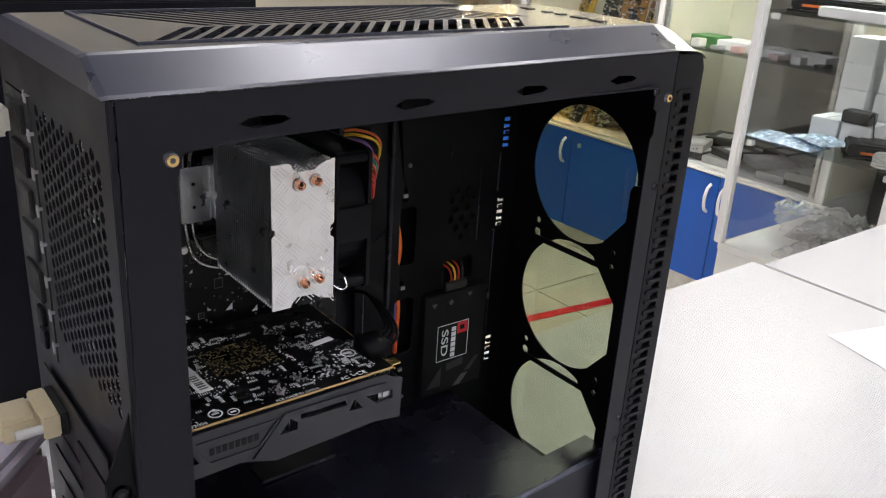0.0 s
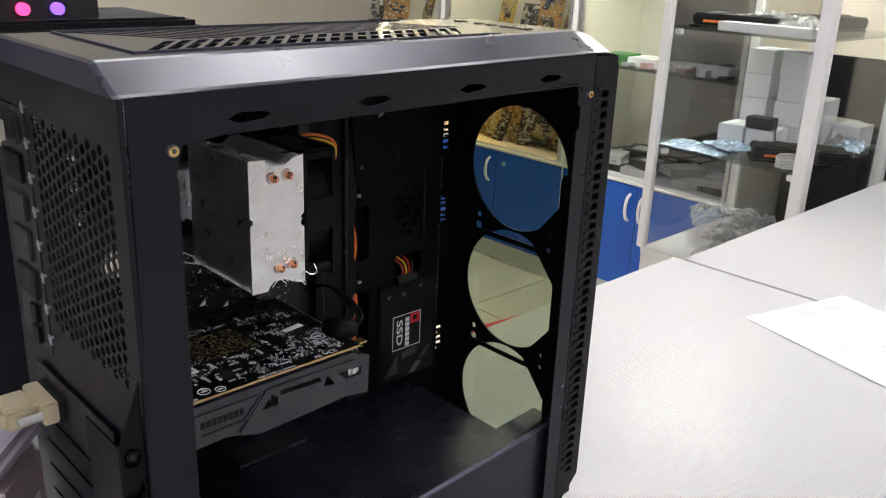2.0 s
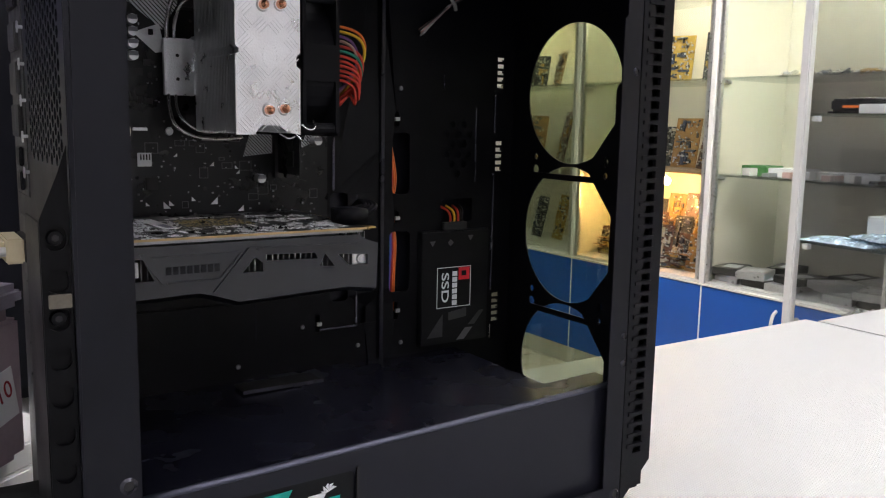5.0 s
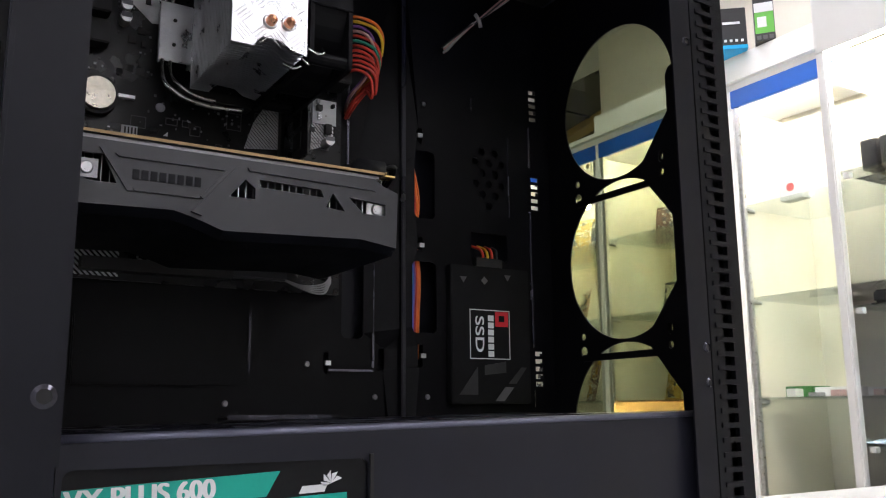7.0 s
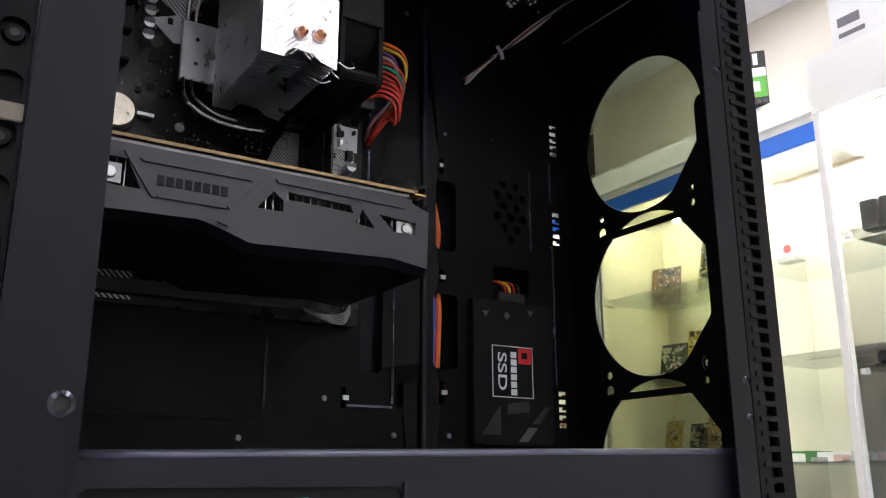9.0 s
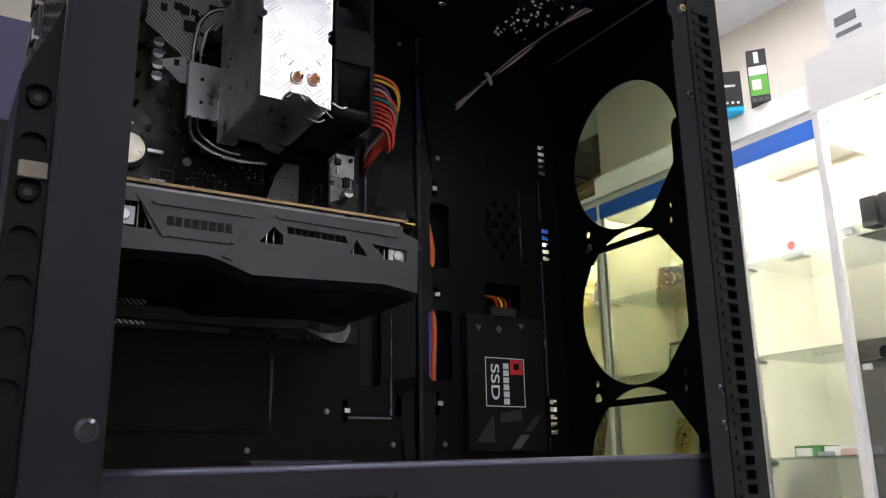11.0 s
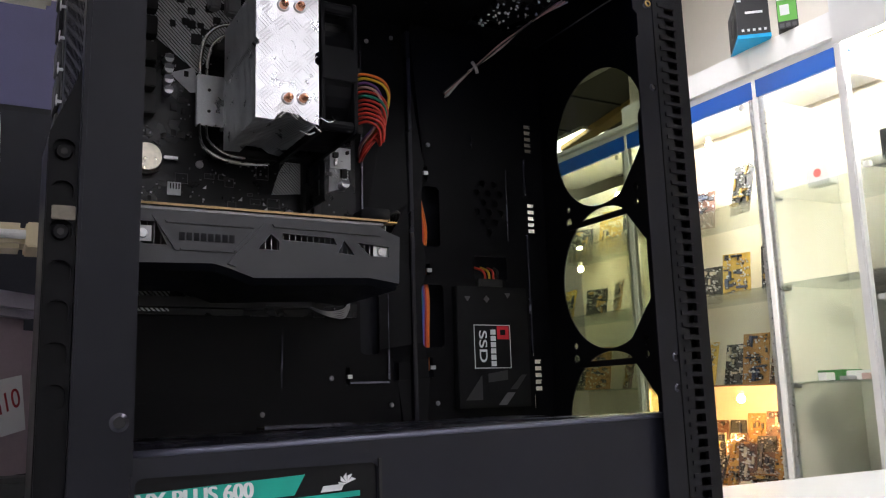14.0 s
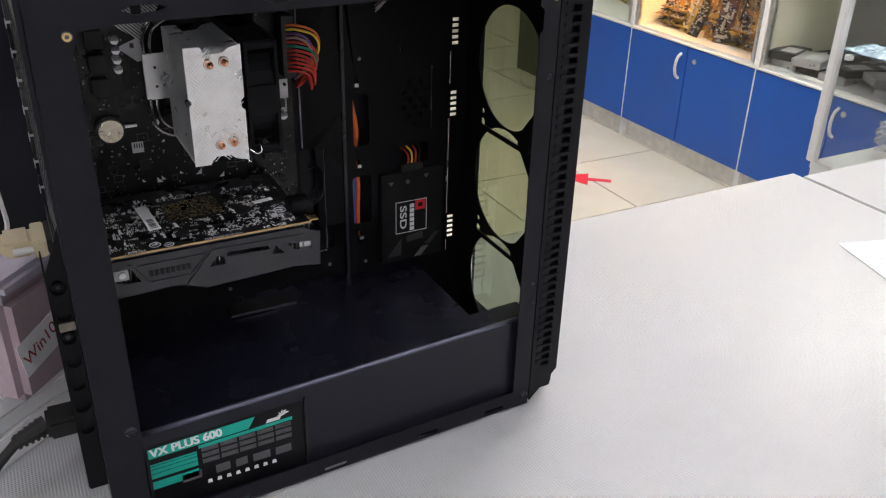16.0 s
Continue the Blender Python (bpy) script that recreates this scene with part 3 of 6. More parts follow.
    solid("case_floor", M_INNER, c, [(-.024, .372, .018, .176, .006, .0075)])
    for fx in (.02, .33):
        for fy in (.03, .17):
            bm = bmesh.new()
            cyl(bm, (fx, fy, TZ), (fx, fy, .0065), .009, 16)
            part("foot", bm, M_RUBBER, c)
    # power supply shroud: top with rolled edge, front with a window
    bm = bmesh.new()
    ring = []
    prof = [(.1835, 0), (.045, 0), (.0208, 0), (.0193, -.0004), (.0182, -.0014), (.0177, -.0032)]
    for x in (.0035, .1, .2, .3, .318, .372):
        ring.append([bm.verts.new((x, y + (.0325 * x - .0055 if y < .1 else (0 if x < .24 else -.008)), shroud_z(x) + z)) for y, z in prof])
    for a, b in zip(ring, ring[1:]):
        for j in range(len(prof) - 1):
            if j == 0 and b is ring[-1]:
                continue
            f = bm.faces.new((a[j], b[j], b[j + 1], a[j + 1]))
            f.smooth = j > 1
    bmesh.ops.recalc_face_normals(bm, faces=bm.faces[:])
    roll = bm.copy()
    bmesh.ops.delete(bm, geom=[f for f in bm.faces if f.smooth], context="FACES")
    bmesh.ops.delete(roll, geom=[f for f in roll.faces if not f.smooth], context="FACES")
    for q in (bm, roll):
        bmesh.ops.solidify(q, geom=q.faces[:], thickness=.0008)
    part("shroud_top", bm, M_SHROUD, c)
    # Base colour lightened to draw the bluish highlight along the bend.
    part("rolled_edge", roll, mat("rolled_edge_highlight", (0.12, 0.124, 0.17), 0.45, 0.7, 0.05, 20, 0.0, 900, 0.02), c, "black rolled edge, its bluish highlight put into the colour")
    bm = bmesh.new()
    plate(bm, [(.0035, .009), (.372, .009), (.372, shroud_z(.372) - .0034), (.0035, shroud_z(.0035) - .0034)], [rect(.006, .137, .017, .088, .004)],
          lambda u, v, w: Vector((u, .0122 + .0325 * u + w, v)), .001)
    part("shroud_front", bm, mat("satin_shroud_front", (0.0125, 0.0130, 0.0195), 0.36, 0, 0.15, 20, 0.04, 2500, 0.04, 0.26), c)
    bm = bmesh.new()
    box(bm, .1375, .1392, .0152, .0168, .012, .090)
    part("shroud_fold", bm, M_RUBBER, c)
    # cable pass-through on the shroud top: a black block for its shaded opening
    solid("cable_slot_dark", M_RUBBER, c, [(.112, .176, .146, .170, shroud_z(.144) + .0009, shroud_z(.144) + .0024)], .0007)
    solid("slot_lip", M_RIM, c, [(.111, .176, .1445, .1459, shroud_z(.144) + .0009, shroud_z(.144) + .0036)], .0004)
    # front panel board with blue indicator
    cb = solid("control_board", M_PCB, c, [(.288, .336, .078, .150, .4368, .4384)])
    random.seed(14)
    bm = bmesh.new()
    for _ in range(46):
        x, y, a, e = random.uniform(.290, .331), random.uniform(.080, .146), random.uniform(.0006, .0024), random.uniform(.0006, .0018)
        box(bm, x, x + a, y, y + e, .4368 - random.uniform(.0005, .002), .4368)
    tagged(part("board_parts", bm, M_GREYSILK, cb), kind="stuff")
    for x, y in ((.320, .066), (.327, .060)):
        solid("indicator", M_BLUELED, c, [(x, x + .0022, y, y + .0022, .4360, .4378)])
    return c


computer_case()


def power_supply():
    p = thing("power_supply", (.07, .1, .008), "black power supply with teal rating sticker in the lower chamber", "power supply")
    yf = .0155
    solid("housing", M_STEEL, p, [(-.022, .1385, yf + .003, .165, .009, .094)], .001)
    lab = solid("sticker", M_SSD, p, [(.004, .136, yf + .002, yf + .003, .018, .088)], label="black and teal rating sticker")
    yy = yf + .0016

    def quad(mat_, pts, name):
        bm = bmesh.new()
        a = [bm.verts.new((x, yy, z)) for x, z in pts]
        b = [bm.verts.new((x, yy + .0004, z)) for x, z in pts]
        n = len(pts)
        bm.faces.new(a), bm.faces.new(b[::-1])
        for i in range(n):
            bm.faces.new((a[i], b[i], b[(i + 1) % n], a[(i + 1) % n]))
        bmesh.ops.recalc_face_normals(bm, faces=bm.faces[:])
        return part(name, bm, mat_, lab)
    quad(M_TEAL, [(.004, .0705), (.0885, .0735), (.0945, .084), (.004, .080)], "banner")
    quad(M_TEAL, [(.046, .0675), (.1265, .0705), (.1265, .0735), (.046, .0705)], "stripe")
    quad(M_TEAL, [(.006, .050), (.044, .051), (.044, .0655), (.006, .0645)], "cell")
    quad(M_TEAL, [(.006, .039), (.044, .040), (.044, .0475), (.006, .0465)], "cell")
    for z in (.0545, .059, .0625):
        quad(M_SSD, [(.006, z), (.044, z + .001), (.044, z + .0018), (.006, z + .0008)], "rule")
    random.seed(5)
    for r in range(3):
        for q in range(5):
            x0, z0 = .048 + q * .0158, .0635 - r * .0062 + q * .0003
            quad(M_CELL, [(x0, z0), (x0 + .014, z0), (x0 + .014, z0 + .0042), (x0, z0 + .0042)], "cell")
            quad(M_INK, [(x0 + .003, z0 + .0015), (x0 + .011, z0 + .0015), (x0 + .011, z0 + .003), (x0 + .003, z0 + .003)], "cell")
    for x0, w in ((.03, .016), (.058, .012), (.075, .010), (.090, .015), (.110, .014)):
        quad(M_CELL, [(x0, .037), (x0 + w, .0375), (x0 + w, .0455), (x0, .045)], "cell")
    for i in range(8):
        quad(M_SILK, [(.05 + i * .008, .029), (.054 + i * .008, .029), (.0535 + i * .008, .0325), (.0505 + i * .008, .0325)], "mark")
    # maker's mark: slanted bar and a small fan of petals
    quad(M_SILK, [(.1035, .0738), (.1155, .0742), (.117, .0775), (.105, .077)], "mark")
    for k in range(5):
        a = radians(20 + 38 * k)
        quad(M_SILK, [(.119, .0778), (.119 + .0055 * math.cos(a), .0778 + .0055 * math.sin(a)), (.119 + .004 * math.cos(a + .5), .0778 + .004 * math.sin(a + .5))], "mark")
    m = Matrix.Translation((.0075, yy - .0001, .0722)) @ pose(0, 0, 0, 0, -2.2, 0) @ FACE
    for dx in (0, .0005, .0010):
        text("lettering", "VX PLUS 600", .0112, Matrix.Translation((dx, -dx * .1, 0)) @ m, M_SILK, lab, .0001, .058)


power_supply()


def stripes(bm, poly, y, pitch=.0026, w=.0013):
    """Slanting printed stripes clipped to a convex outline."""
    def clip(pts, c, keep):
        out = []
        for (xa, za), (xb, zb) in zip(pts, pts[1:] + pts[:1]):
            da, db = (xa + za - c) * keep, (xb + zb - c) * keep
            if da >= 0:
                out.append((xa, za))
            if da * db < 0:
                k = da / (da - db)
                out.append((xa + (xb - xa) * k, za + (zb - za) * k))
        return out
    c = min(x + z for x, z in poly)
    while c < max(x + z for x, z in poly):
        piece = clip(poly, c, 1)
        piece = clip(piece, c + w, -1) if len(piece) > 2 else piece
        if len(piece) > 2:
            prism(bm, piece, y, y + .0003)
        c += pitch


def motherboard():
    b = thing("motherboard", (.1, .168, .3), "black circuit board with grey diagonal stripes screwed to the tray", "motherboard")
    Y = .1765
    solid("board", M_PCB, b, [(-.018, .194, Y, Y + .0016, .186, .430)])
    bm = bmesh.new()
    for outline, pitch, w in (([(.024, .405), (.039, .388), (.068, .366), (.090, .402), (.098, .429), (.030, .429)], .0030, .0019),
                              ([(.125, .278), (.152, .281), (.151, .310), (.139, .310), (.131, .297)], .0026, .0017),
                              ([(.171, .284), (.188, .291), (.188, .3035), (.172, .3035)], .0026, .0016), ([(-.012, .395), (.018, .395), (.018, .428), (-.012, .428)], .0033, .0017),
                              ([(.005, .188), (.052, .188), (.052, .206), (.005, .206)], .0033, .0017)):
        bm = bmesh.new()
        stripes(bm, outline, Y - .0004, pitch, w)
        tagged(part("printed_stripe", bm, M_GREYSILK, b), kind="stuff")
    bm = bmesh.new()
    prism(bm, [(.048, .363), (.066, .370), (.0695, .351), (.063, .350)], Y - .0005, Y - .0002)
    part("printed_block", bm, M_GREYSILK, b)
    solid("printed_block", M_GREYSILK, b, [(.1725, .1900, Y - .0003, Y, .304, .3215)])
    for x0, x1, z0, z1, m in ((.1745, .1785, .3125, .3165, M_RUBBER), (.1755, .1775, .306, .311, M_SILVER), (.1855, .1875, .3160, .3185, M_RUBBER), (.1810, .1855, .2965, .3035, M_RUBBER), (.1745, .1765, .3175, .3205, M_DULL)):
        solid("socket_part", m, b, [(x0, x1, Y - .004, Y - .0004, z0, z1)], .0002)
    cf = solid("flash_chip", M_GREYSILK, b, [(.0485, .0580, Y - .0010, Y, .2715, .2810)])
    for i in range(4):
        solid("chip_line", M_RUBBER, cf, [(.0502 + i * .0020, .0511 + i * .0020, Y - .0014, Y - .0011, .2760, .2800)])
    for x, z in ((.052, .419), (.060, .411), (.056, .402), (.073, .415), (.079, .407), (.070, .396), (.063, .388), (.084, .419)):
        solid("regulator", M_RUBBER, b, [(x, x + .0055, Y - .0022, Y - .0005, z, z + .0050)], .0003)
    random.seed(11)
    for _ in range(20):
        bm = bmesh.new()
        x, z = random.uniform(.05, .16), random.uniform(.19, .285)
        s = random.uniform(.0025, .0055)
        plate(bm, [(x, z), (x + s, z), (x + random.choice((0, s)), z + s)], [], lambda u, v, w: Vector((u, Y - .0004 + w, v)), .0003)
        part("printed_triangle", bm, M_SILK, b)
    # top edge: bare metal coolers, sockets and the printed name
    for hs in ((.074, .083, Y - .010, Y, .416, .428), (.087, .098, Y - .010, Y, .414, .428)):
        solid("heat_plate", M_DULL, b, [hs], .0015)
    solid("fan_header", M_SILK, b, [(.122, .132, Y - .008, Y, .418, .424)], .0005)
    solid("fan_header", M_RUBBER, b, [(.139, .149, Y - .011, Y, .404, .426)], .0005)
    solid("name_bar", M_SILK, b, [(.105, .109, Y - .0004, Y - .0001, .404, .426)])
    text("lettering", "HDV", .0085, Matrix.Translation((.120, Y - .0005, .405)) @ pose(0, 0, 0, 0, -90, 0) @ FACE, M_SILK, b, .0001)
    # printed outlines round the small chips
    random.seed(31)
    for _ in range(34):
        x, z, s = random.uniform(-.01, .18), random.uniform(.232, .30), random.uniform(.004, .010)
        e = s * random.uniform(.5, 1.2)
        bm = bmesh.new()
        plate(bm, rect(x, x + s, z, z + e), [rect(x + .0004, x + s - .0004, z + .0004, z + e - .0004)], lambda u, v, w: Vector((u, Y - .0006 + w, v)), .0003)
        part("printed_outline", bm, M_CELL, b)
    solid("printed_block", M_GREYSILK, b, [(.10, .118, Y - .0003, Y, .40, .424)])
    for i in range(5):
        solid("choke", M_RUBBER, b, [(.024, .037, Y - .012, Y, .3265 + i * .0197, .341 + i * .0197)], .0008)
    for x, z in [(.0462, .347 + i * .0080) for i in range(4)] + [(.011, .333), (.011, .356), (.011, .378), (.136, .262), (.062, .195), (.07, .197), (.182, .29)]:
        bm = bmesh.new()
        cyl(bm, (x, Y, z), (x, Y - .0095, z), .0033, 18)
        can = part("capacitor", bm, M_SILVER, b)
        bm = bmesh.new()
        box(bm, x - .003, x + .003, Y - .0098, Y - .0095, z - .0002, z + .0028)
        part("mark", bm, M_INK, can)
    bm = bmesh.new()
    cyl(bm, (.033, Y, .296), (.033, Y - .006, .296), .0122, 32)
    hold = part("battery_holder", bm, M_RUBBER, b)
    bm = bmesh.new()
    cyl(bm, (.033, Y - .0055, .296), (.033, Y - .009, .296), .0102, 40, .0098)
    part("coin_battery", bm, mat("battery_steel", (0.62, 0.58, 0.48), 0.35, 1, 0.2, 200, 0.3, 500), b, "round silver coin battery")
    solid("battery_clip", M_SILVER, b, [(.0445, .0545, Y - .006, Y - .003, .2965, .2985)])
    # small parts: resistors and chips
    for nm, m, cnt, s0, s1, seed in (("resistor_field", M_DULL, 300, .0006, .0016, 3), ("chip_field", M_RUBBER, 60, .002, .0055, 4), ("white_parts", M_CELL, 260, .0005, .0016, 6)):
        random.seed(seed)
        bm = bmesh.new()
        for _ in range(cnt):
            x, z = random.uniform(-.012, .186), random.uniform(.19, .42)
            a, e = random.uniform(s0, s1), random.uniform(s0, s1)
            box(bm, x, x + a, Y - random.uniform(.0006, .0014), Y, z, z + e)
        tagged(part(nm, bm, m, b), kind="stuff")
    for x, z, w, h in ((.053, .255, .009, .009), (.063, .388, .008, .008), (.06, .40, .006, .006)):
        solid("chip", M_RUBBER, b, [(x, x + w, Y - .0018, Y, z, z + h)], .0002)
    solid("heat_spreader", M_GREYPL, b, [(.115, .155, Y - .006, Y, .192, .226)], .001)
    # memory slots and modules, upright
    for i in range(2):
        x = .151 + i * .009
        solid("memory_slot", M_RUBBER, b, [(x - .003, x + .003, Y - .006, Y, .262, .400)], .0004)
    bm = bmesh.new()
    box(bm, .1504, .1517, Y - .046, Y - .004, .266, .400)
    ram = part("memory_module", bm, M_PCB, b)
    solid("module_chips", M_RUBBER, ram, [(.1494, .1503, Y - .036, Y - .024, .272 + i * .015, .283 + i * .015) for i in range(8)])
    # power socket with its plug
    solid("power_socket", M_RUBBER, b, [(.181, .192, Y - .022, Y, .328, .382)], .0008)
    # expansion slots
    for z in (.2275, .194):
        sl = solid("expansion_slot", M_RUBBER, b, [(.03, .118, Y - .011, Y, z - .0037, z + .0037)], .0004)
    # header plug with grey wires at the foot of the board
    bm = bmesh.new()
    for k in range(5):
        tube(bm, [(.186, .172, .198 - k * .0012), (.178, .166, .191 - k * .0016), (.164, .166, .189 - k * .0006), (.152, .174, .194)], .0006, 6)
    part("header_wires", bm, WIRES["grey"], b)
    for sx, sz in ((.0, .24), (.067, .296), (.064, .391)):
        bm = bmesh.new()
        screw(bm, sx + .004, Y, sz, .003)
        part("board_screw", bm, M_SILVER, b)
    text("lettering", "Ultra M.2", .005, Matrix.Translation((.052, Y - .0004, .232)) @ pose(0, 0, 0, 0, 90, 0) @ FACE, M_GREYSILK, b, .0001)
    return b


motherboard()


def prismed(x0, x1, z0, z1):
    bm = bmesh.new()
    box(bm, x0, x1, .0612, .139, z0, z1)
    return bm


def cooler():
    k = thing("cpu_cooler", (.1, .16, .34), "silver aluminium tower cooler with copper tips and black fan", "cpu cooler")
    x0, x1, z0, z1 = .078, .1195, .2965, .3865
    def outline(i=0.0):
        return [(x0 + i, z0 + i), (x0 + .012, z0 + i), (x0 + .014, z0 + .004), (x0 + .017, z0 + .006), (x1 - .014, z0 + .0055), (x1 - .009, z0 + .002), (x1 - i, z0 + i),
                (x1 - i, z0 + .040), (x1 - .0025, z0 + .042), (x1 - .0025, z0 + .048), (x1 - i, z0 + .050), (x1 - i, z1 - i),
                (x1 - .009, z1 - .002), (x1 - .014, z1 - .0055), (x0 + .017, z1 - .006), (x0 + .014, z1 - .004), (x0 + .012, z1 - i), (x0 + i, z1 - i),
                (x0 + i, z0 + .0525), (x0 + .0022, z0 + .051), (x0 + .0022, z0 + .0485), (x0 + i, z0 + .047)]
    # Dark core inside the stack stands in for shade in the fin gaps.
    part("gap_shade_core", prismed(x0 + .0060, x1 - .0060, z0 + .0120, z1 - .0120), mat("gap_shade_aluminium", (.05, .05, .052), .5, 1), k)
    n = 28
    for i in range(n):
        y = .0606 + i * .00285
        bm = bmesh.new()
        plate(bm, outline(.0006), [], lambda u, v, w, y=y: Vector((u, y + w, v)), .0006)
        part("fin", bm, M_FIN, k)
    bm = bmesh.new()
    plate(bm, outline(), [], lambda u, v, w: Vector((u, .0588 + w, v)), .0008)
    capp = part("cap_plate", bm, M_ALU, k, "bright embossed aluminium cap plate")
    # embossed checker of little ridges on the cap
    random.seed(8)
    bm = bmesh.new()
    for i in range(4):
        for j in range(9):
            cx, cz = x0 + .0062 + i * .0098, z0 + .007 + j * .0097
            if any(abs(cx - px) < .006 and abs(cz - pz) < .006 for px, pz in ((.0965, .373), (.1065, .373), (.099, .311), (.109, .311))):
                continue
            if not (x0 + .004 < cx < x1 - .004) or (abs(cx - .1) < .008 and abs(cz - .344) < .009):
                continue
            s = 1 if (i + j) % 2 else -1
            for q in range(4):
                o = (q - 1.5) * .0020
                m = Matrix.Translation((cx + o * .7, .0588, cz - o * .7 * s)) @ pose(0, 0, 0, 0, -45 * s, 0) @ Matrix.Diagonal((1, .5, 1, 1)) @ pose(0, 0, 0, 45)
                box(bm, -.0040, .0040, -.00023, .00023, -.00023, .00023, m=m)
    part("embossing", bm, M_RIDGE, capp)
    bm = bmesh.new()
    plate(bm, disc(.1, .344, .0078, 20, ru=.005), [disc(.1, .344, .007, 20, ru=.0043)], lambda u, v, w: Vector((u, .0586 + w, v)), .0002)
    part("emblem", bm, M_ALU, capp)
    for px, pz in ((.0955, .3735), (.1065, .3745), (.0985, .3115), (.1085, .3125)):
        bm = bmesh.new()
        cyl(bm, (px, .0588, pz), (px, .0578, pz), .0042, 20, .0034)
        col = part("collar", bm, M_ALU, k)
        bm = bmesh.new()
        cyl(bm, (px, .058, pz), (px, .0545, pz), .0029, 20, .0026)
        cyl(bm, (px, .0545, pz), (px, .0520, pz), .0026, 20, .0008)
        part("pipe_tip", bm, M_COPPER, k, "copper heat pipe tip")
        bm = bmesh.new()
        cyl(bm, (px, .139, pz), (px, .163, .342 + (pz - .342) * .5), .003, 12)
        part("heat_pipe", bm, M_COPPER, k)
    solid("base_block", M_ALU, k, [(.086, .120, .150, .1745, .322, .362)], .001)
    # steel clip frame and plate beside the fins
    cl = solid("clip_plate", M_ALU, k, [(.0650, .0845, .1605, .1617, .3210, .3595), (.0845, .0857, .1605, .172, .3210, .3595), (.0650, .0662, .1617, .167, .3210, .3595)], .0005, "polished steel clip plate")
    for z in (.332, .348):
        bm = bmesh.new()
        cyl(bm, (.0735, .1606, z), (.0735, .1600, z), .0012, 10)
        part("rivet", bm, M_RUBBER, cl)
    bm = bmesh.new()
    tube(bm, [(.067, .162, .322), (.0665, .156, .310), (.068, .148, .300), (.080, .146, .293), (.098, .147, .2915), (.114, .147, .2925)], .0015)
    tube(bm, [(.072, .162, .322), (.0715, .157, .312), (.0735, .150, .304), (.083, .148, .2975), (.098, .149, .296)], .0011)
    part("clip_arm", bm, M_CLIP, k)
    bm = bmesh.new()
    tube(bm, [(.067, .162, .359), (.0665, .158, .371), (.068, .150, .384), (.078, .146, .393), (.098, .147, .396), (.114, .147, .396)], .0015)
    tube(bm, [(.072, .162, .359), (.0715, .158, .369), (.0735, .151, .380), (.083, .148, .388), (.098, .149, .391)], .0011)
    part("clip_arm", bm, M_CLIP, k)
    for mb in ((.078, .126, .164, .1745, .300, .308), (.078, .126, .164, .1745, .380, .388)):
        solid("mount_bracket", M_RUBBER, k, [mb], .0015)
    bm = bmesh.new()
    tube(bm, [(.1215, .062, .303), (.126, .060, .300), (.130, .060, .3015), (.1305, .064, .306)], .0007, 6)
    tube(bm, [(.112, .075, .297), (.117, .072, .294), (.121, .070, .2955)], .0007, 6)
    tube(bm, [(.118, .0625, .297), (.121, .061, .2935), (.1235, .064, .295)], .0007, 6)
    part("fan_wire_clip", bm, M_CHROME, k)
    # the fan, edge on
    f = .062
    bm = bmesh.new()
    plate(bm, rect(f, f + .092, .2955, .3875, .004), [disc(f + .046, .3415, .0435, 40)], lambda u, v, w: Vector((.1225 + w, u, v)), .0025)
    fan = part("fan_frame", bm, M_FAN, k, "black plastic fan frame")
    bm = bmesh.new()
    plate(bm, rect(f, f + .092, .2955, .3875, .004), [disc(f + .046, .3415, .0435, 40)], lambda u, v, w: Vector((.1455 + w, u, v)), .0025)
    part("fan_frame", bm, M_FAN, k)
    bm = bmesh.new()
    plate(bm, disc(f + .046, .3415, .0452, 40), [disc(f + .046, .3415, .0435, 40)], lambda u, v, w: Vector((.125 + w, u, v)), .0205)
    part("fan_ring", bm, M_FAN, k)
    for cy, cz in ((f + .005, .3005), (f + .087, .3005), (f + .005, .3825), (f + .087, .3825)):
        bm = bmesh.new()
        cyl(bm, (.125, cy, cz), (.1455, cy, cz), .0038, 12)
        part("fan_post", bm, M_FAN, k)
    bm = bmesh.new()
    cyl(bm, (.126, f + .046, .3415), (.146, f + .046, .3415), .018, 24)
    hub = part("fan_hub", bm, M_FAN, k)
    for i in range(7):
        bm = bmesh.new()
        box(bm, -.009, .009, .015, .042, -.0006, .0006, m=Matrix.Translation((.135, f + .046, .3415)) @ Matrix.Rotation(2 * math.pi * i / 7, 4, "X") @ Matrix.Rotation(radians(35), 4, "Y"))
        part("fan_blade", bm, M_FAN, k)
    solid("fan_web", M_FAN, k, [(.1225, .148, f - .0008, f + .0008, .330, .353)], .0005)


cooler()


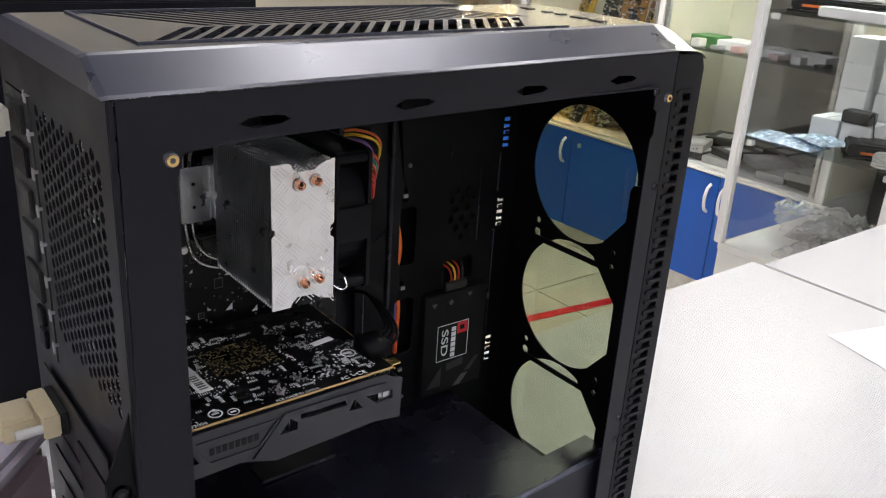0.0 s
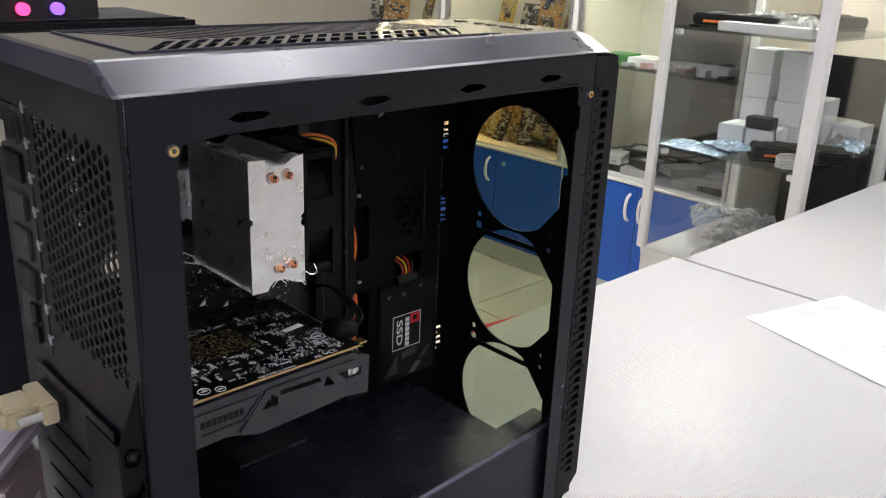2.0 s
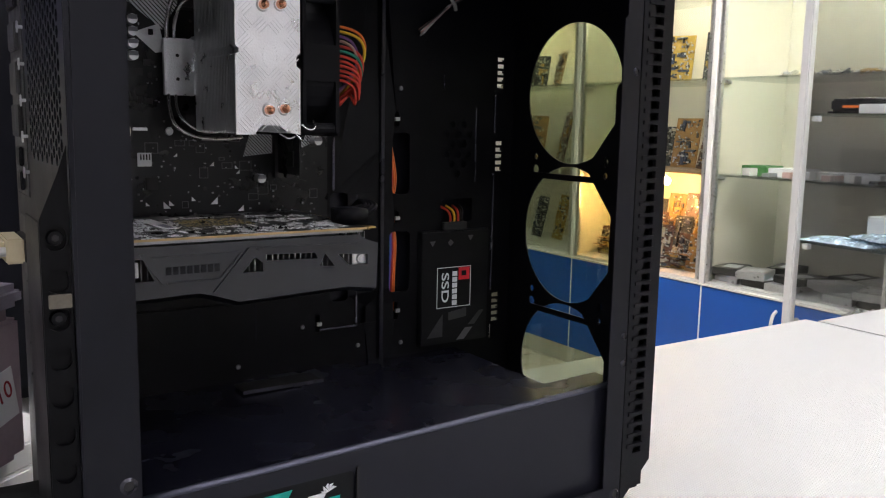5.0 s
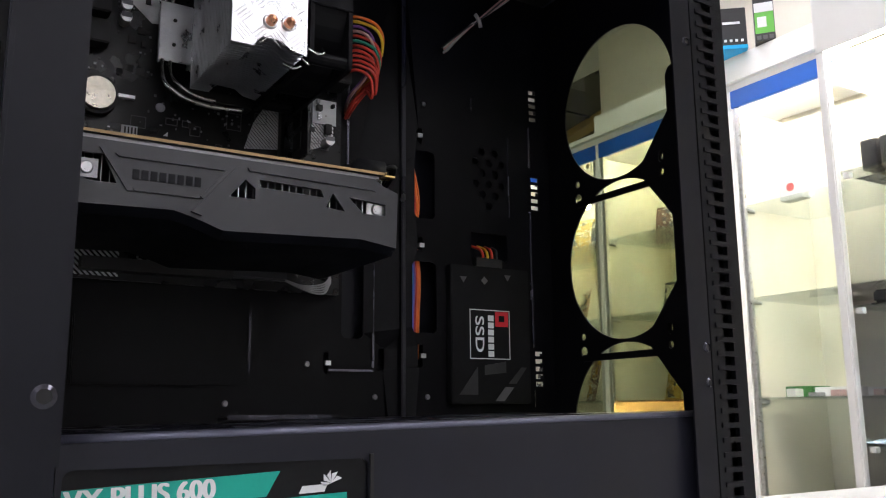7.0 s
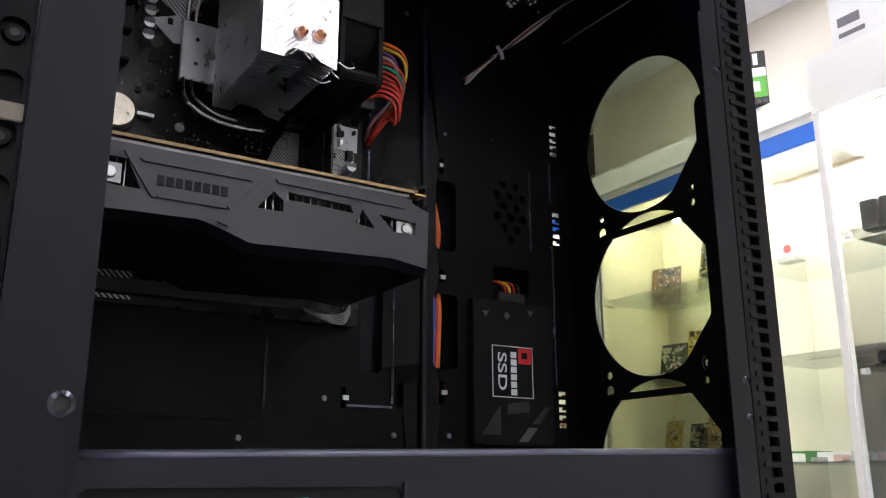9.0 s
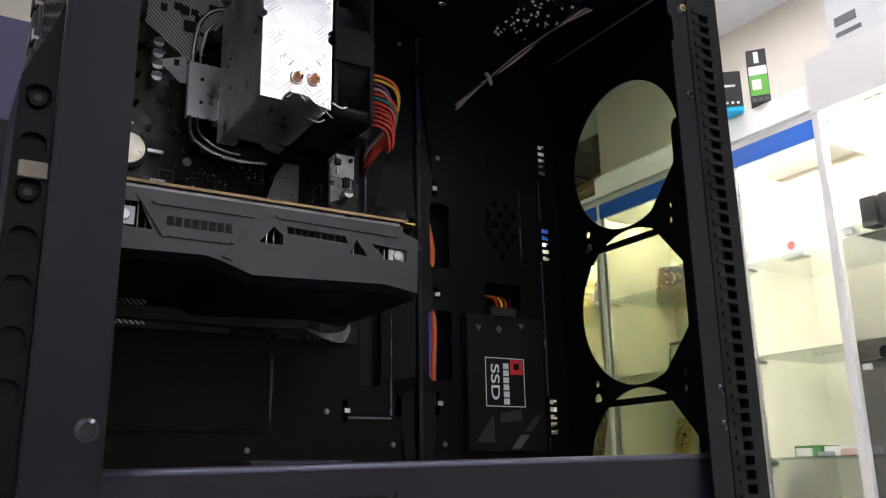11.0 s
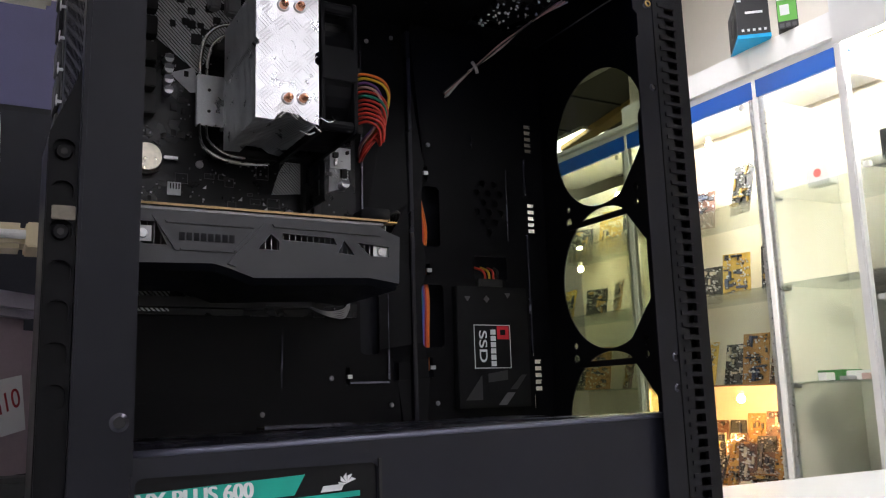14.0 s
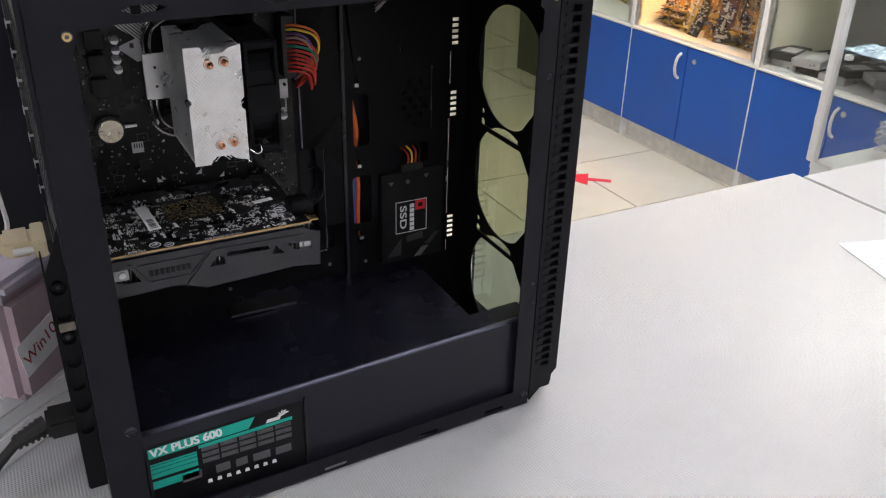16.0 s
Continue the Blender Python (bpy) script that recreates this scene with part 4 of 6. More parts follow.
def graphics_card():
    g = thing("graphics_card", (.08, .1, .22), "dark grey graphics card with bare black back, in its slot", "graphics card")
    Z = .2355
    solid("board", M_PCB, g, [(-.020, .164, .0540, .168, Z, Z + .0014)])
    solid("board_edge", M_GOLD, g, [(-.020, .164, .0533, .0539, Z, Z + .0014), (.1641, .1646, .0515, .16, Z, Z + .0014)])
    # cooler shroud: folded front, chamfered foot, grille windows
    yf = .0530
    front = [(-.018, .2325), (-.018, .2010), (.052, .2030), (.060, .2010), (.076, .1955), (.150, .1985), (.171, .1955), (.172, .226), (.163, .229), (.158, .2325)]
    wins = [[(.003, .2155), (.003, .2255), (.0195, .2255), (.026, .2125), (.0145, .2125)], [(.0785, .2130), (.0865, .2225), (.0915, .2185), (.0915, .2130)],
            [(.0935, .2195), (.0935, .2235), (.1265, .2225), (.1285, .2185)], [(.1295, .2135), (.1335, .2215), (.1405, .2125)], [(.1425, .2205), (.1645, .2190), (.1645, .2125), (.151, .2125)]]
    bm = bmesh.new()
    plate(bm, front, wins, lambda u, v, w: Vector((u, yf + w, v)), .0022)
    sh = part("shroud_front", bm, M_GREYPL, g)
    bm = bmesh.new()
    low = [p for p in front if p[1] < .2045]
    A = [bm.verts.new((x, yf + .0005, z)) for x, z in low]
    B = [bm.verts.new((x, yf + .006, z - .0035)) for x, z in low]
    C = [bm.verts.new((x, .155, z - .0035)) for x, z in low]
    for r0, r1 in ((A, B), (B, C)):
        for i in range(len(low) - 1):
            bm.faces.new((r0[i], r1[i], r1[i + 1], r0[i + 1]))
    bmesh.ops.solidify(bm, geom=bm.faces[:], thickness=.0015)
    part("shroud_foot", bm, M_GREYPL, g)
    solid("shroud_end", M_GREYPL, g, [(.169, .1715, yf + .002, .155, .194, .226)], .0006)
    # raised ribs and the name panel
    def bar(pts, name, m=M_GREYPL, d=.0012):
        bm = bmesh.new()
        plate(bm, pts, [], lambda u, v, w: Vector((u, yf - w, v)), d)
        return part(name, bm, m, sh)
    bar([(.0175, .2285), (.0205, .2285), (.0335, .2095), (.0305, .2095)], "raised_rib")
    bar([(.0245, .2265), (.0760, .2265), (.0755, .2252), (.0262, .2252)], "raised_rib")
    bar([(.0330, .2110), (.0635, .2110), (.0640, .2098), (.0338, .2098)], "raised_rib")
    bar([(.0640, .2110), (.0765, .2252), (.0785, .2252), (.0655, .2098)], "raised_rib")
    bar([(.0600, .2030), (.0820, .2285), (.0870, .2285), (.0650, .2015)], "raised_rib", d=.0018)
    bar([(.0870, .2285), (.158, .2270), (.158, .2255), (.0880, .2268)], "raised_rib")
    # name on the shroud: plain raised bars
    for i in range(8):
        xa = .0325 + i * .0041
        bar([(xa, .2155), (xa + .0031, .2155), (xa + .0031, .2202), (xa, .2202)], "name_bar", M_PLAST, .0004)
    # fins behind the windows, the first thirteen in a darker metal
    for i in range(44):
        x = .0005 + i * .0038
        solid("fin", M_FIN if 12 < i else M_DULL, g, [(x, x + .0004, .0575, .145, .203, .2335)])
    solid("heatsink_base", M_DULL, g, [(-.005, .162, .056, .145, .2335, .2352)])
    for x, z in ((.0130, .2190), (.1600, .2160)):
        bm = bmesh.new()
        screw(bm, x, .0560, z, .0030)
        part("screw", bm, M_SILVER, g)
    solid("screw_lug", M_SILVER, g, [(.1545, .1655, .0560, .0575, .2125, .2195)])
    # Left lug darker than the right one.
    solid("screw_lug", M_DULL, g, [(.006, .018, .0560, .0575, .2145, .2235)])
    # back of the board, seen from above: parts, stickers, prints
    T = Z + .0014
    for nm, m, cnt, s0, s1, seed in (("resistor_field", M_SILVER, 520, .0004, .0011, 21), ("white_prints", M_SILK, 1000, .0003, .0012, 22), ("chip_field", M_RUBBER, 70, .0015, .005, 23)):
        random.seed(seed)
        bm = bmesh.new()
        for _ in range(cnt):
            if not _ % 14:
                hx, hy, along = random.uniform(-.012, .155), random.uniform(.060, .148), random.random() < .5
            x, y = hx + random.gauss(0, .006 if along else .0015), hy + random.gauss(0, .0015 if along else .004)
            if not (-.014 < x < .160 and .056 < y < .155):
                continue
            if .058 < x < .108 and .098 < y < .142:
                continue
            a, e = random.uniform(s0, s1), random.uniform(s0, s1)
            box(bm, x, x + a, y, y + e, T, T + (.0002 if nm == "white_prints" else random.uniform(.0005, .0011)))
        tagged(part(nm, bm, m, g), kind="stuff")
    random.seed(19)
    bm = bmesh.new()
    for _ in range(150):
        hx, hy, n, along = random.uniform(-.010, .150), random.uniform(.060, .150), random.randrange(2, 7), random.random() < .5
        for q in range(n):
            x, y = (hx + q * .0014, hy) if along else (hx, hy + q * .0014)
            if .058 < x < .108 and .098 < y < .142 or x > .158:
                continue
            a, e = (.0005, .0022) if along else (.0022, .0005)
            box(bm, x, x + a, y, y + e, T, T + .00025)
    tagged(part("dash_print", bm, M_SILK, g), kind="stuff")
    random.seed(9)
    bm = bmesh.new()
    for i in range(26):
        for j in range(20):
            if random.random() < .42:
                x, y = .06 + i * .00175, .100 + j * .0019
                box(bm, x, x + .0010, y, y + .0010, T, T + .0003)
    tagged(part("gold_contact", bm, M_CONTACT, g), kind="stuff")
    st = [solid("sticker", M_PAPER, g, [(0, .049, 0, .0095, T + .0011, T + .0014)], m=pose(.0510, .087, 0, 0, 0, 94)),
          solid("sticker", M_PAPER, g, [(0, .017, 0, .0055, T + .0011, T + .0014)], m=pose(.132, .103, 0, 0, 0, 8))]
    for i in range(7):
        solid("print_line", M_INK, st[0], [(.003 + i * .0028, .0042 + i * .0028 + (i % 3) * .0004, .002, .0075, T + .0014, T + .0016)], m=pose(.0510, .087, 0, 0, 0, 94))
    for x, y, r in ((.148, .085, .0055), (.041, .062, .0045), (.051, .0585, .0038)):
        bm = bmesh.new()
        plate(bm, disc(x, y, r, 24), [disc(x, y, r * .8, 24)], lambda u, v, w: Vector((u, v, T + w)), .0002)
        part("printed_ring", bm, M_SILK, g)
        solid("printed_bar", M_SILK, g, [(x - r * .5, x + r * .5, y - r * .15, y + r * .2, T, T + .0002)])
    text("lettering", "CE", .006, Matrix.Translation((.138, .0555, T + .0001)), M_SILK, g, .0001)
    text("lettering", "FC", .005, Matrix.Translation((.126, .0555, T + .0001)), M_SILK, g, .0001)
    text("lettering", "PCB MADE IN CHINA", .0032, Matrix.Translation((.078, .0545, T + .0001)), M_GREYSILK, g, .0001)
    text("lettering", "D33006", .0042, Matrix.Translation((.020, .0545, T + .0001)), M_SILK, g, .0001)
    # power socket at the end of the card
    solid("power_socket", M_RUBBER, g, [(.148, .166, .060, .090, Z - .012, Z - .0005)], .0006)
    bm = bmesh.new()
    box(bm, .154, .172, .066, .088, Z + .0016, Z + .012, .0008)
    for q in range(4):
        tube(bm, [(.170, .068 + q * .005, Z + .008), (.182, .075 + q * .005, Z + .012), (.196, .11 + q * .005, Z + .012), (.208, .16, Z + .004), (.212, .195, Z - .012)], .0014, 6)
    part("power_plug", bm, M_FAN, g, "black power plug and leads")
    solid("end_tab", M_BRASS, g, [(.155, .172, .056, .064, Z + .0002, Z + .0012)])
    # metal bracket at the rear
    br = solid("bracket", mat("dark_zinc", (.06, .06, .062), .45, .8), g, [(-.0285, -.0275, .040, .165, .206, .243)], .0003)
    solid("video_socket", M_RUBBER, g, [(-.0325, -.0286, .115, .153, .218, .233)], .0005)


graphics_card()


def drive():
    d = thing("solid_state_drive", (.314, .172, .16), "black solid state drive with white-framed label on the tray", "solid state drive")
    y = .1690
    solid("body", M_SSD, d, [(.279, .349, y, .1763, .1135, .2135)], .0008)
    F = .0002
    bm = bmesh.new()
    plate(bm, rect(.2945, .3300, .1455, .1815), [rect(.2951, .3294, .1461, .1809)], lambda u, v, w: Vector((u, y - w, v)), F)
    part("label_frame", bm, M_SILK, d)
    # maker's emblem: red square with a dark notch; maker's name: a row of white bars
    em = solid("emblem", M_RED, d, [(.3170, .3285, y - F, y, .1695, .1805)])
    solid("emblem_notch", M_SSD, em, [(.3200, .3250, y - 2 * F, y - F, .1730, .1775)], m=None)
    for i in range(6):
        za = .1775 - i * .0052
        solid("name_bar", M_SILK, d, [(.3105, .3155, y - F, y, za - .0042, za)])
    text("lettering", "SSD", .0105, Matrix.Translation((.2995, y - F, .1765)) @ pose(0, 0, 0, 0, 90, 0) @ FACE, M_SILK, d, .0001, .026, .0001)
    for pts in ([(.2865, .205), (.2925, .205), (.2895, .2005)], [(.3260, .2085), (.3320, .2085), (.3290, .204)], [(.285, .120), (.301, .120), (.301, .140)], [(.316, .1155), (.324, .1155), (.333, .1255), (.325, .1255)],
                [(.305, .203), (.308, .206), (.311, .203), (.308, .200)], [(.328, .128), (.340, .140), (.345, .140), (.335, .128)], [(.307, .141), (.326, .144), (.326, .136), (.307, .134)]):
        bm = bmesh.new()
        plate(bm, pts, [], lambda u, v, w: Vector((u, y - w, v)), F)
        part("printed_facet", bm, M_CELL if pts[0][1] > .2 or pts[0][0] < .32 and pts[0][0] > .31 else mat("dark_facet", (.022, .022, .024), .45), d)


drive()


# ---- cables inside the case ----
def cables():
    random.seed(2)
    t = thing("main_power_cable", (.19, .15, .33), "bundle of red, orange and coloured wires looping from the motherboard", "cable")
    cols = ["orange", "yellow", "violet", "pink", "red", "green", "red", "red", "red", "red", "red", "red"]
    for i, cname in enumerate(cols):
        bm = bmesh.new()
        z = .374 - i * .0036
        o = i * .0011
        j = random.uniform(-.003, .003)
        tube(bm, [(.184, .156, z), (.192, .149 - o * .2, z + .001), (.203 + j, .145, z - .004), (.209 - o * .3 + j, .148, z - .016), (.205 + j, .158, .338 - o), (.199 + j, .170, .326 - i * .001), (.206 + j * .5, .196, .315)], .0011, 8)
        part("wire", bm, WIRES[cname], t, cname + " insulated wire")
    t = thing("tray_wires", (.257, .184, .19), "coloured wires passing behind the tray's cable openings", "cable")
    for i, cname in enumerate(["violet", "green", "blue", "violet", "red", "orange", "orange"]):
        bm = bmesh.new()
        x = .2505 + i * .00135
        tube(bm, [(x + .001, .184, .145), (x, .181 + .0004 * (i % 2), .175), (x + .001, .181, .205), (x - .001, .183, .235), (x - .002 + .0004 * i, .181, .262), (x - .004, .187, .30)], .0009, 6)
        part("wire", bm, WIRES[cname], t, cname + " insulated wire")
    t = thing("drive_cable", (.318, .18, .225), "black, red and yellow power lead plugged into the drive", "cable")
    for i, cname in enumerate(["red", "yellow", "red", "black"]):
        bm = bmesh.new()
        tube(bm, [(.308 + i * .006, .177, .214), (.312 + i * .004, .176, .222), (.313 + i * .005, .182, .229), (.309 + i * .007, .190, .233)], .0011, 6)
        part("wire", bm, WIRES[cname], t)
    solid("plug", M_RUBBER, t, [(.302, .326, .1705, .1755, .2135, .2205)], .0006)
    t = thing("front_panel_cable", (.31, .15, .40), "thin twisted grey and pink wires tied together under the case roof", "cable")
    for i, cname in enumerate(["grey", "pink", "grey", "pink", "black", "white", "pink"]):
        bm = bmesh.new()
        a, q = random.uniform(-.003, .003), random.uniform(-.002, .002)
        tube(bm, [(.276 + a, .172 + q, .376 + i * .0008), (.294 + q * .5, .162, .398 + a * .2), (.299, .159 + q * .3, .402 + q * .3), (.312 + a, .136 + a, .415 + q), (.324 + a, .112 + q, .427 + a), (.338 + a * 2, .082, .4375)], .0007, 6)
        part("wire", bm, WIRES[cname], t)
    bm = bmesh.new()
    tube(bm, [(.2955, .157, .406), (.2985, .1565, .4015), (.301, .158, .397)], .0016, 6)
    part("cable_tie", bm, WIRES["grey"], t)


cables()


# ---- leads at the back of the case ----
def rear_leads():
    t = thing("video_lead", (-.06, .105, .224), "beige screw-in video plug with a white lead in the graphics card", "cable")
    bm = bmesh.new()
    box(bm, -.043, -.033, .115, .153, .218, .233, .001)
    box(bm, -.066, -.043, .120, .148, .2180, .2335, .003)
    cyl(bm, (-.066, .134, .2255), (-.084, .134, .2255), .007, 16, .0045)
    part("plug", bm, M_BEIGE, t)
    for yy in (.117, .151):
        bm = bmesh.new()
        cyl(bm, (-.058, yy, .2255), (-.043, yy, .2255), .0028, 12)
        part("thumb_screw", bm, WIRES["white"], t)
    bm = bmesh.new()
    tube(bm, [(-.082, .134, .2255), (-.12, .134, .222), (-.17, .12, .20), (-.23, .18, .12), (-.30, .25, .01 + TZ), (-.5, .30, .006 + TZ)], .0042, 12)
    part("lead", bm, WIRES["white"], t)
    t = thing("thin_white_lead", (-.06, .195, .192), "thin white lead hanging down onto the pale canister", "cable")
    bm = bmesh.new()
    tube(bm, [(-.082, .172, .2), (-.072, .182, .204), (-.060, .192, .215), (-.061, .190, .25), (-.060, .190, .29), (-.066, .195, .34), (-.10, .22, .40), (-.2, .32, .37), (-.30, .415, .30)], .0020, 8)
    part("lead", bm, WIRES["white"], t)
    t = thing("monitor_lead", (-.05, .16, .403), "ivory plug and lead in the motherboard's connector plate", "cable")
    bm = bmesh.new()
    box(bm, -.070, -.033, .148, .176, .394, .412, .003)
    part("plug", bm, mat("ivory_plastic", (.66, .64, .55), .5), t)
    bm = bmesh.new()
    tube(bm, [(-.069, .162, .403), (-.10, .162, .400), (-.16, .17, .34), (-.22, .20, .15), (-.28, .28, .01), (-.5, .33, .008)], .0035, 10)
    part("lead", bm, WIRES["white"], t)
    t = thing("power_lead", (-.06, .07, .05), "black mains lead plugged into the power supply", "cable")
    bm = bmesh.new()
    box(bm, -.062, -.026, .075, .103, .070, .088, .003)
    cyl(bm, (-.062, .089, .079), (-.088, .082, .073), .0085, 14, .0055)
    for i in range(5):
        cyl(bm, (-.066 - i * .0045, .0875 - i * .0012, .0777 - i * .001), (-.0685 - i * .0045, .087 - i * .0012, .0772 - i * .001), .0092 - i * .0006, 14)
    part("plug", bm, M_RUBBER, t)
    bm = bmesh.new()
    tube(bm, [(-.086, .0825, .0735), (-.110, .073, .053), (-.135, .055, .018), (-.17, .01, .0085), (-.24, -.05, .0085), (-.40, -.10, .0085)], .0042, 12)
    part("lead", bm, M_RUBBER, t)


rear_leads()


def canister():
    t = thing("paper_stack", (-.11, .23, TZ), "stack of white paper reams under the plastic box", "paper stack")
    for i in range(4):
        bm = bmesh.new()
        box(bm, -.085, .085, -.07, .07, 0, .0175, .002, pose(-.098, .235, TZ + .0002 + i * .018, 0, 0, 38 + (i % 2) * 3))
        part("ream", bm, M_PAPER, t)
    m = pose(-.074, .122, TZ + .0725, 0, 0, 48)
    t = thing("plastic_canister", m.translation, "lavender plastic box with a handwritten note on a paper stack", "container")
    bm = bmesh.new()
    box(bm, 0, .069, 0, .060, 0, .104, .008, m)
    part("body", bm, M_LAV, t)
    bm = bmesh.new()
    box(bm, -.001, .070, -.001, .061, .1045, .120, .005, m)
    part("lid", bm, mat("pale_plastic_lid", (.50, .46, .54), .4), t)
    note = solid("note", M_PAPER, t, [(0, .050, -.0006, -.0001, 0, .034)], m=m @ Matrix.Translation((.008, 0, .026)) @ pose(0, 0, 0, 0, -10, 0))
    text("lettering", "Win10", .017, m @ Matrix.Translation((.010, -.0009, .036)) @ pose(0, 0, 0, 0, -18, 0) @ FACE, mat("red_ink", (.35, .02, .03), .6), note, .0001, .044)


canister()


def neighbour():
    t = thing("second_computer_case", (.105, .6, TZ), "closed black computer tower with coloured lights, standing behind the open case", "computer case")
    solid("body", M_PLAST, t, [(-.08, .29, .50, .70, TZ + .012, .431)], .006)
    solid("side_panel", M_STEEL, t, [(-.07, .28, .4985, .5, .03, .424)])
    solid("top_rim", M_PLAST, t, [(-.07, .275, .51, .515, .431, .434)], .001)
    for x in (-.06, .26):
        for y in (.52, .68):
            bm = bmesh.new()
            cyl(bm, (x, y, TZ), (x, y, TZ + .013), .012, 16)
            part("foot", bm, M_RUBBER, t)
    t = thing("lit_fan", (.125, .56, .431), "small glowing computer fan standing on the black tower", "fan")
    for i, (x, m) in enumerate(((.075, glow("teal_led", (.05, .8, .6), 1.2)), (.12, M_MAGLED), (.155, glow("violet_led", (.3, .12, 1.0), 1.5)))):
        bm = bmesh.new()
        cyl(bm, (x, .558, .4410), (x, .565, .4410), .0065, 20)
        part("lamp", bm, m, t)
    solid("bracket", M_RUBBER, t, [(.04, .20, .5652, .575, .431, .470)])
    t = thing("monitor", (-.20, .76, TZ), "dark violet flat monitor seen from behind on the rear desk", "monitor")
    solid("back_shell", M_PURPLE, t, [(-.46, .06, .75, .78, .36, .668)], .006)
    solid("stand", M_RUBBER, t, [(-.23, -.17, .781, .795, TZ + .012, .45), (-.29, -.11, .73, .87, TZ, TZ + .0119)], .002)


neighbour()


def sheet_of_paper():
    t = thing("printed_sheet", (1.1, .03, TZ), "white printed paper sheet lying across the two desks", "paper")
    m = Matrix.Translation((.972, .138, TZ + .0008)) @ pose(0, 0, 0, 0, 0, -15.5)
    solid("sheet", M_PAPER, t, [(0, .222, -.297, 0, 0, .0006)], m=m)
    random.seed(4)
    bm = bmesh.new()
    box(bm, .095, .185, -.032, -.016, .0007, .0010, m=m)
    box(bm, .06, .18, -.036, -.0345, .0007, .0010, m=m)
    for i in range(20):
        y = -.052 - i * .0115
        box(bm, .02, .02 + random.uniform(.1, .2), y - .0022, y, .0007, .0010, m=m)
    part("print", bm, mat("faint_ink", (.66, .66, .67), .7), t)


sheet_of_paper()


# ---- showcases ----
M_SOCKET = [mat("cream_socket", (0.50, 0.46, 0.36), 0.45), mat("blue_socket", (0.03, 0.045, 0.09), 0.45), mat("ochre_socket", (0.42, 0.27, 0.06), 0.45)]


def spare_board(name, w, h, col, seed, at, rz=0.0, tilt=-12.0, label=""):
    """A circuit board on show, leaning back: board, sockets, small parts."""
    random.seed(seed)
    m = at @ pose(0, 0, 0, tilt, 0, 0)
    t = thing(name, at.translation, label, "circuit board", "boards on show")
    bm = bmesh.new()
    box(bm, 0, w, 0, .002, 0, h, m=m)
    part("board", bm, col, t)
    for nm, mt, cnt, s0, s1, d in (("sockets", M_SOCKET[seed % 3], 9, .012, .05, .012), ("chips", M_GREYPL, 14, .006, .022, .006), ("cans", M_SILVER, 48, .003, .008, .012)):
        bm = bmesh.new()
        for _ in range(cnt):
            a, e = random.uniform(s0, s1), random.uniform(s0, s1) * (.3 if nm == "sockets" else 1)
            if random.random() < .5:
                a, e = e, a
            x, z = random.uniform(.004, max(w - a - .004, .005)), random.uniform(.004, max(h - e - .004, .005))
            box(bm, x, x + a, -random.uniform(.3, 1) * d, 0, z, z + e, m=m)
        part(nm, bm, mt, t)
    return t


BOARDS = [mat("yellow_board", (0.46, 0.31, 0.05), 0.4, 0, .3, 60, .2, 300), mat("brown_board", (0.12, 0.055, 0.035), 0.4, 0, .3, 60, .2, 300), mat("dark_board", (0.035, 0.04, 0.04), 0.4, 0, .3, 60, .2, 300),
          mat("green_board", (0.05, 0.16, 0.06), 0.4, 0, .3, 60, .2, 300), mat("ochre_board", (0.32, 0.17, 0.045), 0.4, 0, .3, 60, .2, 300)]
NAMES = ["yellow", "dark brown", "black", "green", "ochre"]
CX, CD, PIT, Y0 = 2.38, 0.42, 0.705, 0.905
ZD0, ZD1, ZTOP = -.660, -.265, 1.165


M_BROWN = mat("brown_shelf_board", (.20, .12, .06), .5, 0, .2, 14, .1, 200)
M_OLIVE = mat("olive_grey_laminate", (.085, .085, .062), .5, 0, .12, 8, .05, 300)


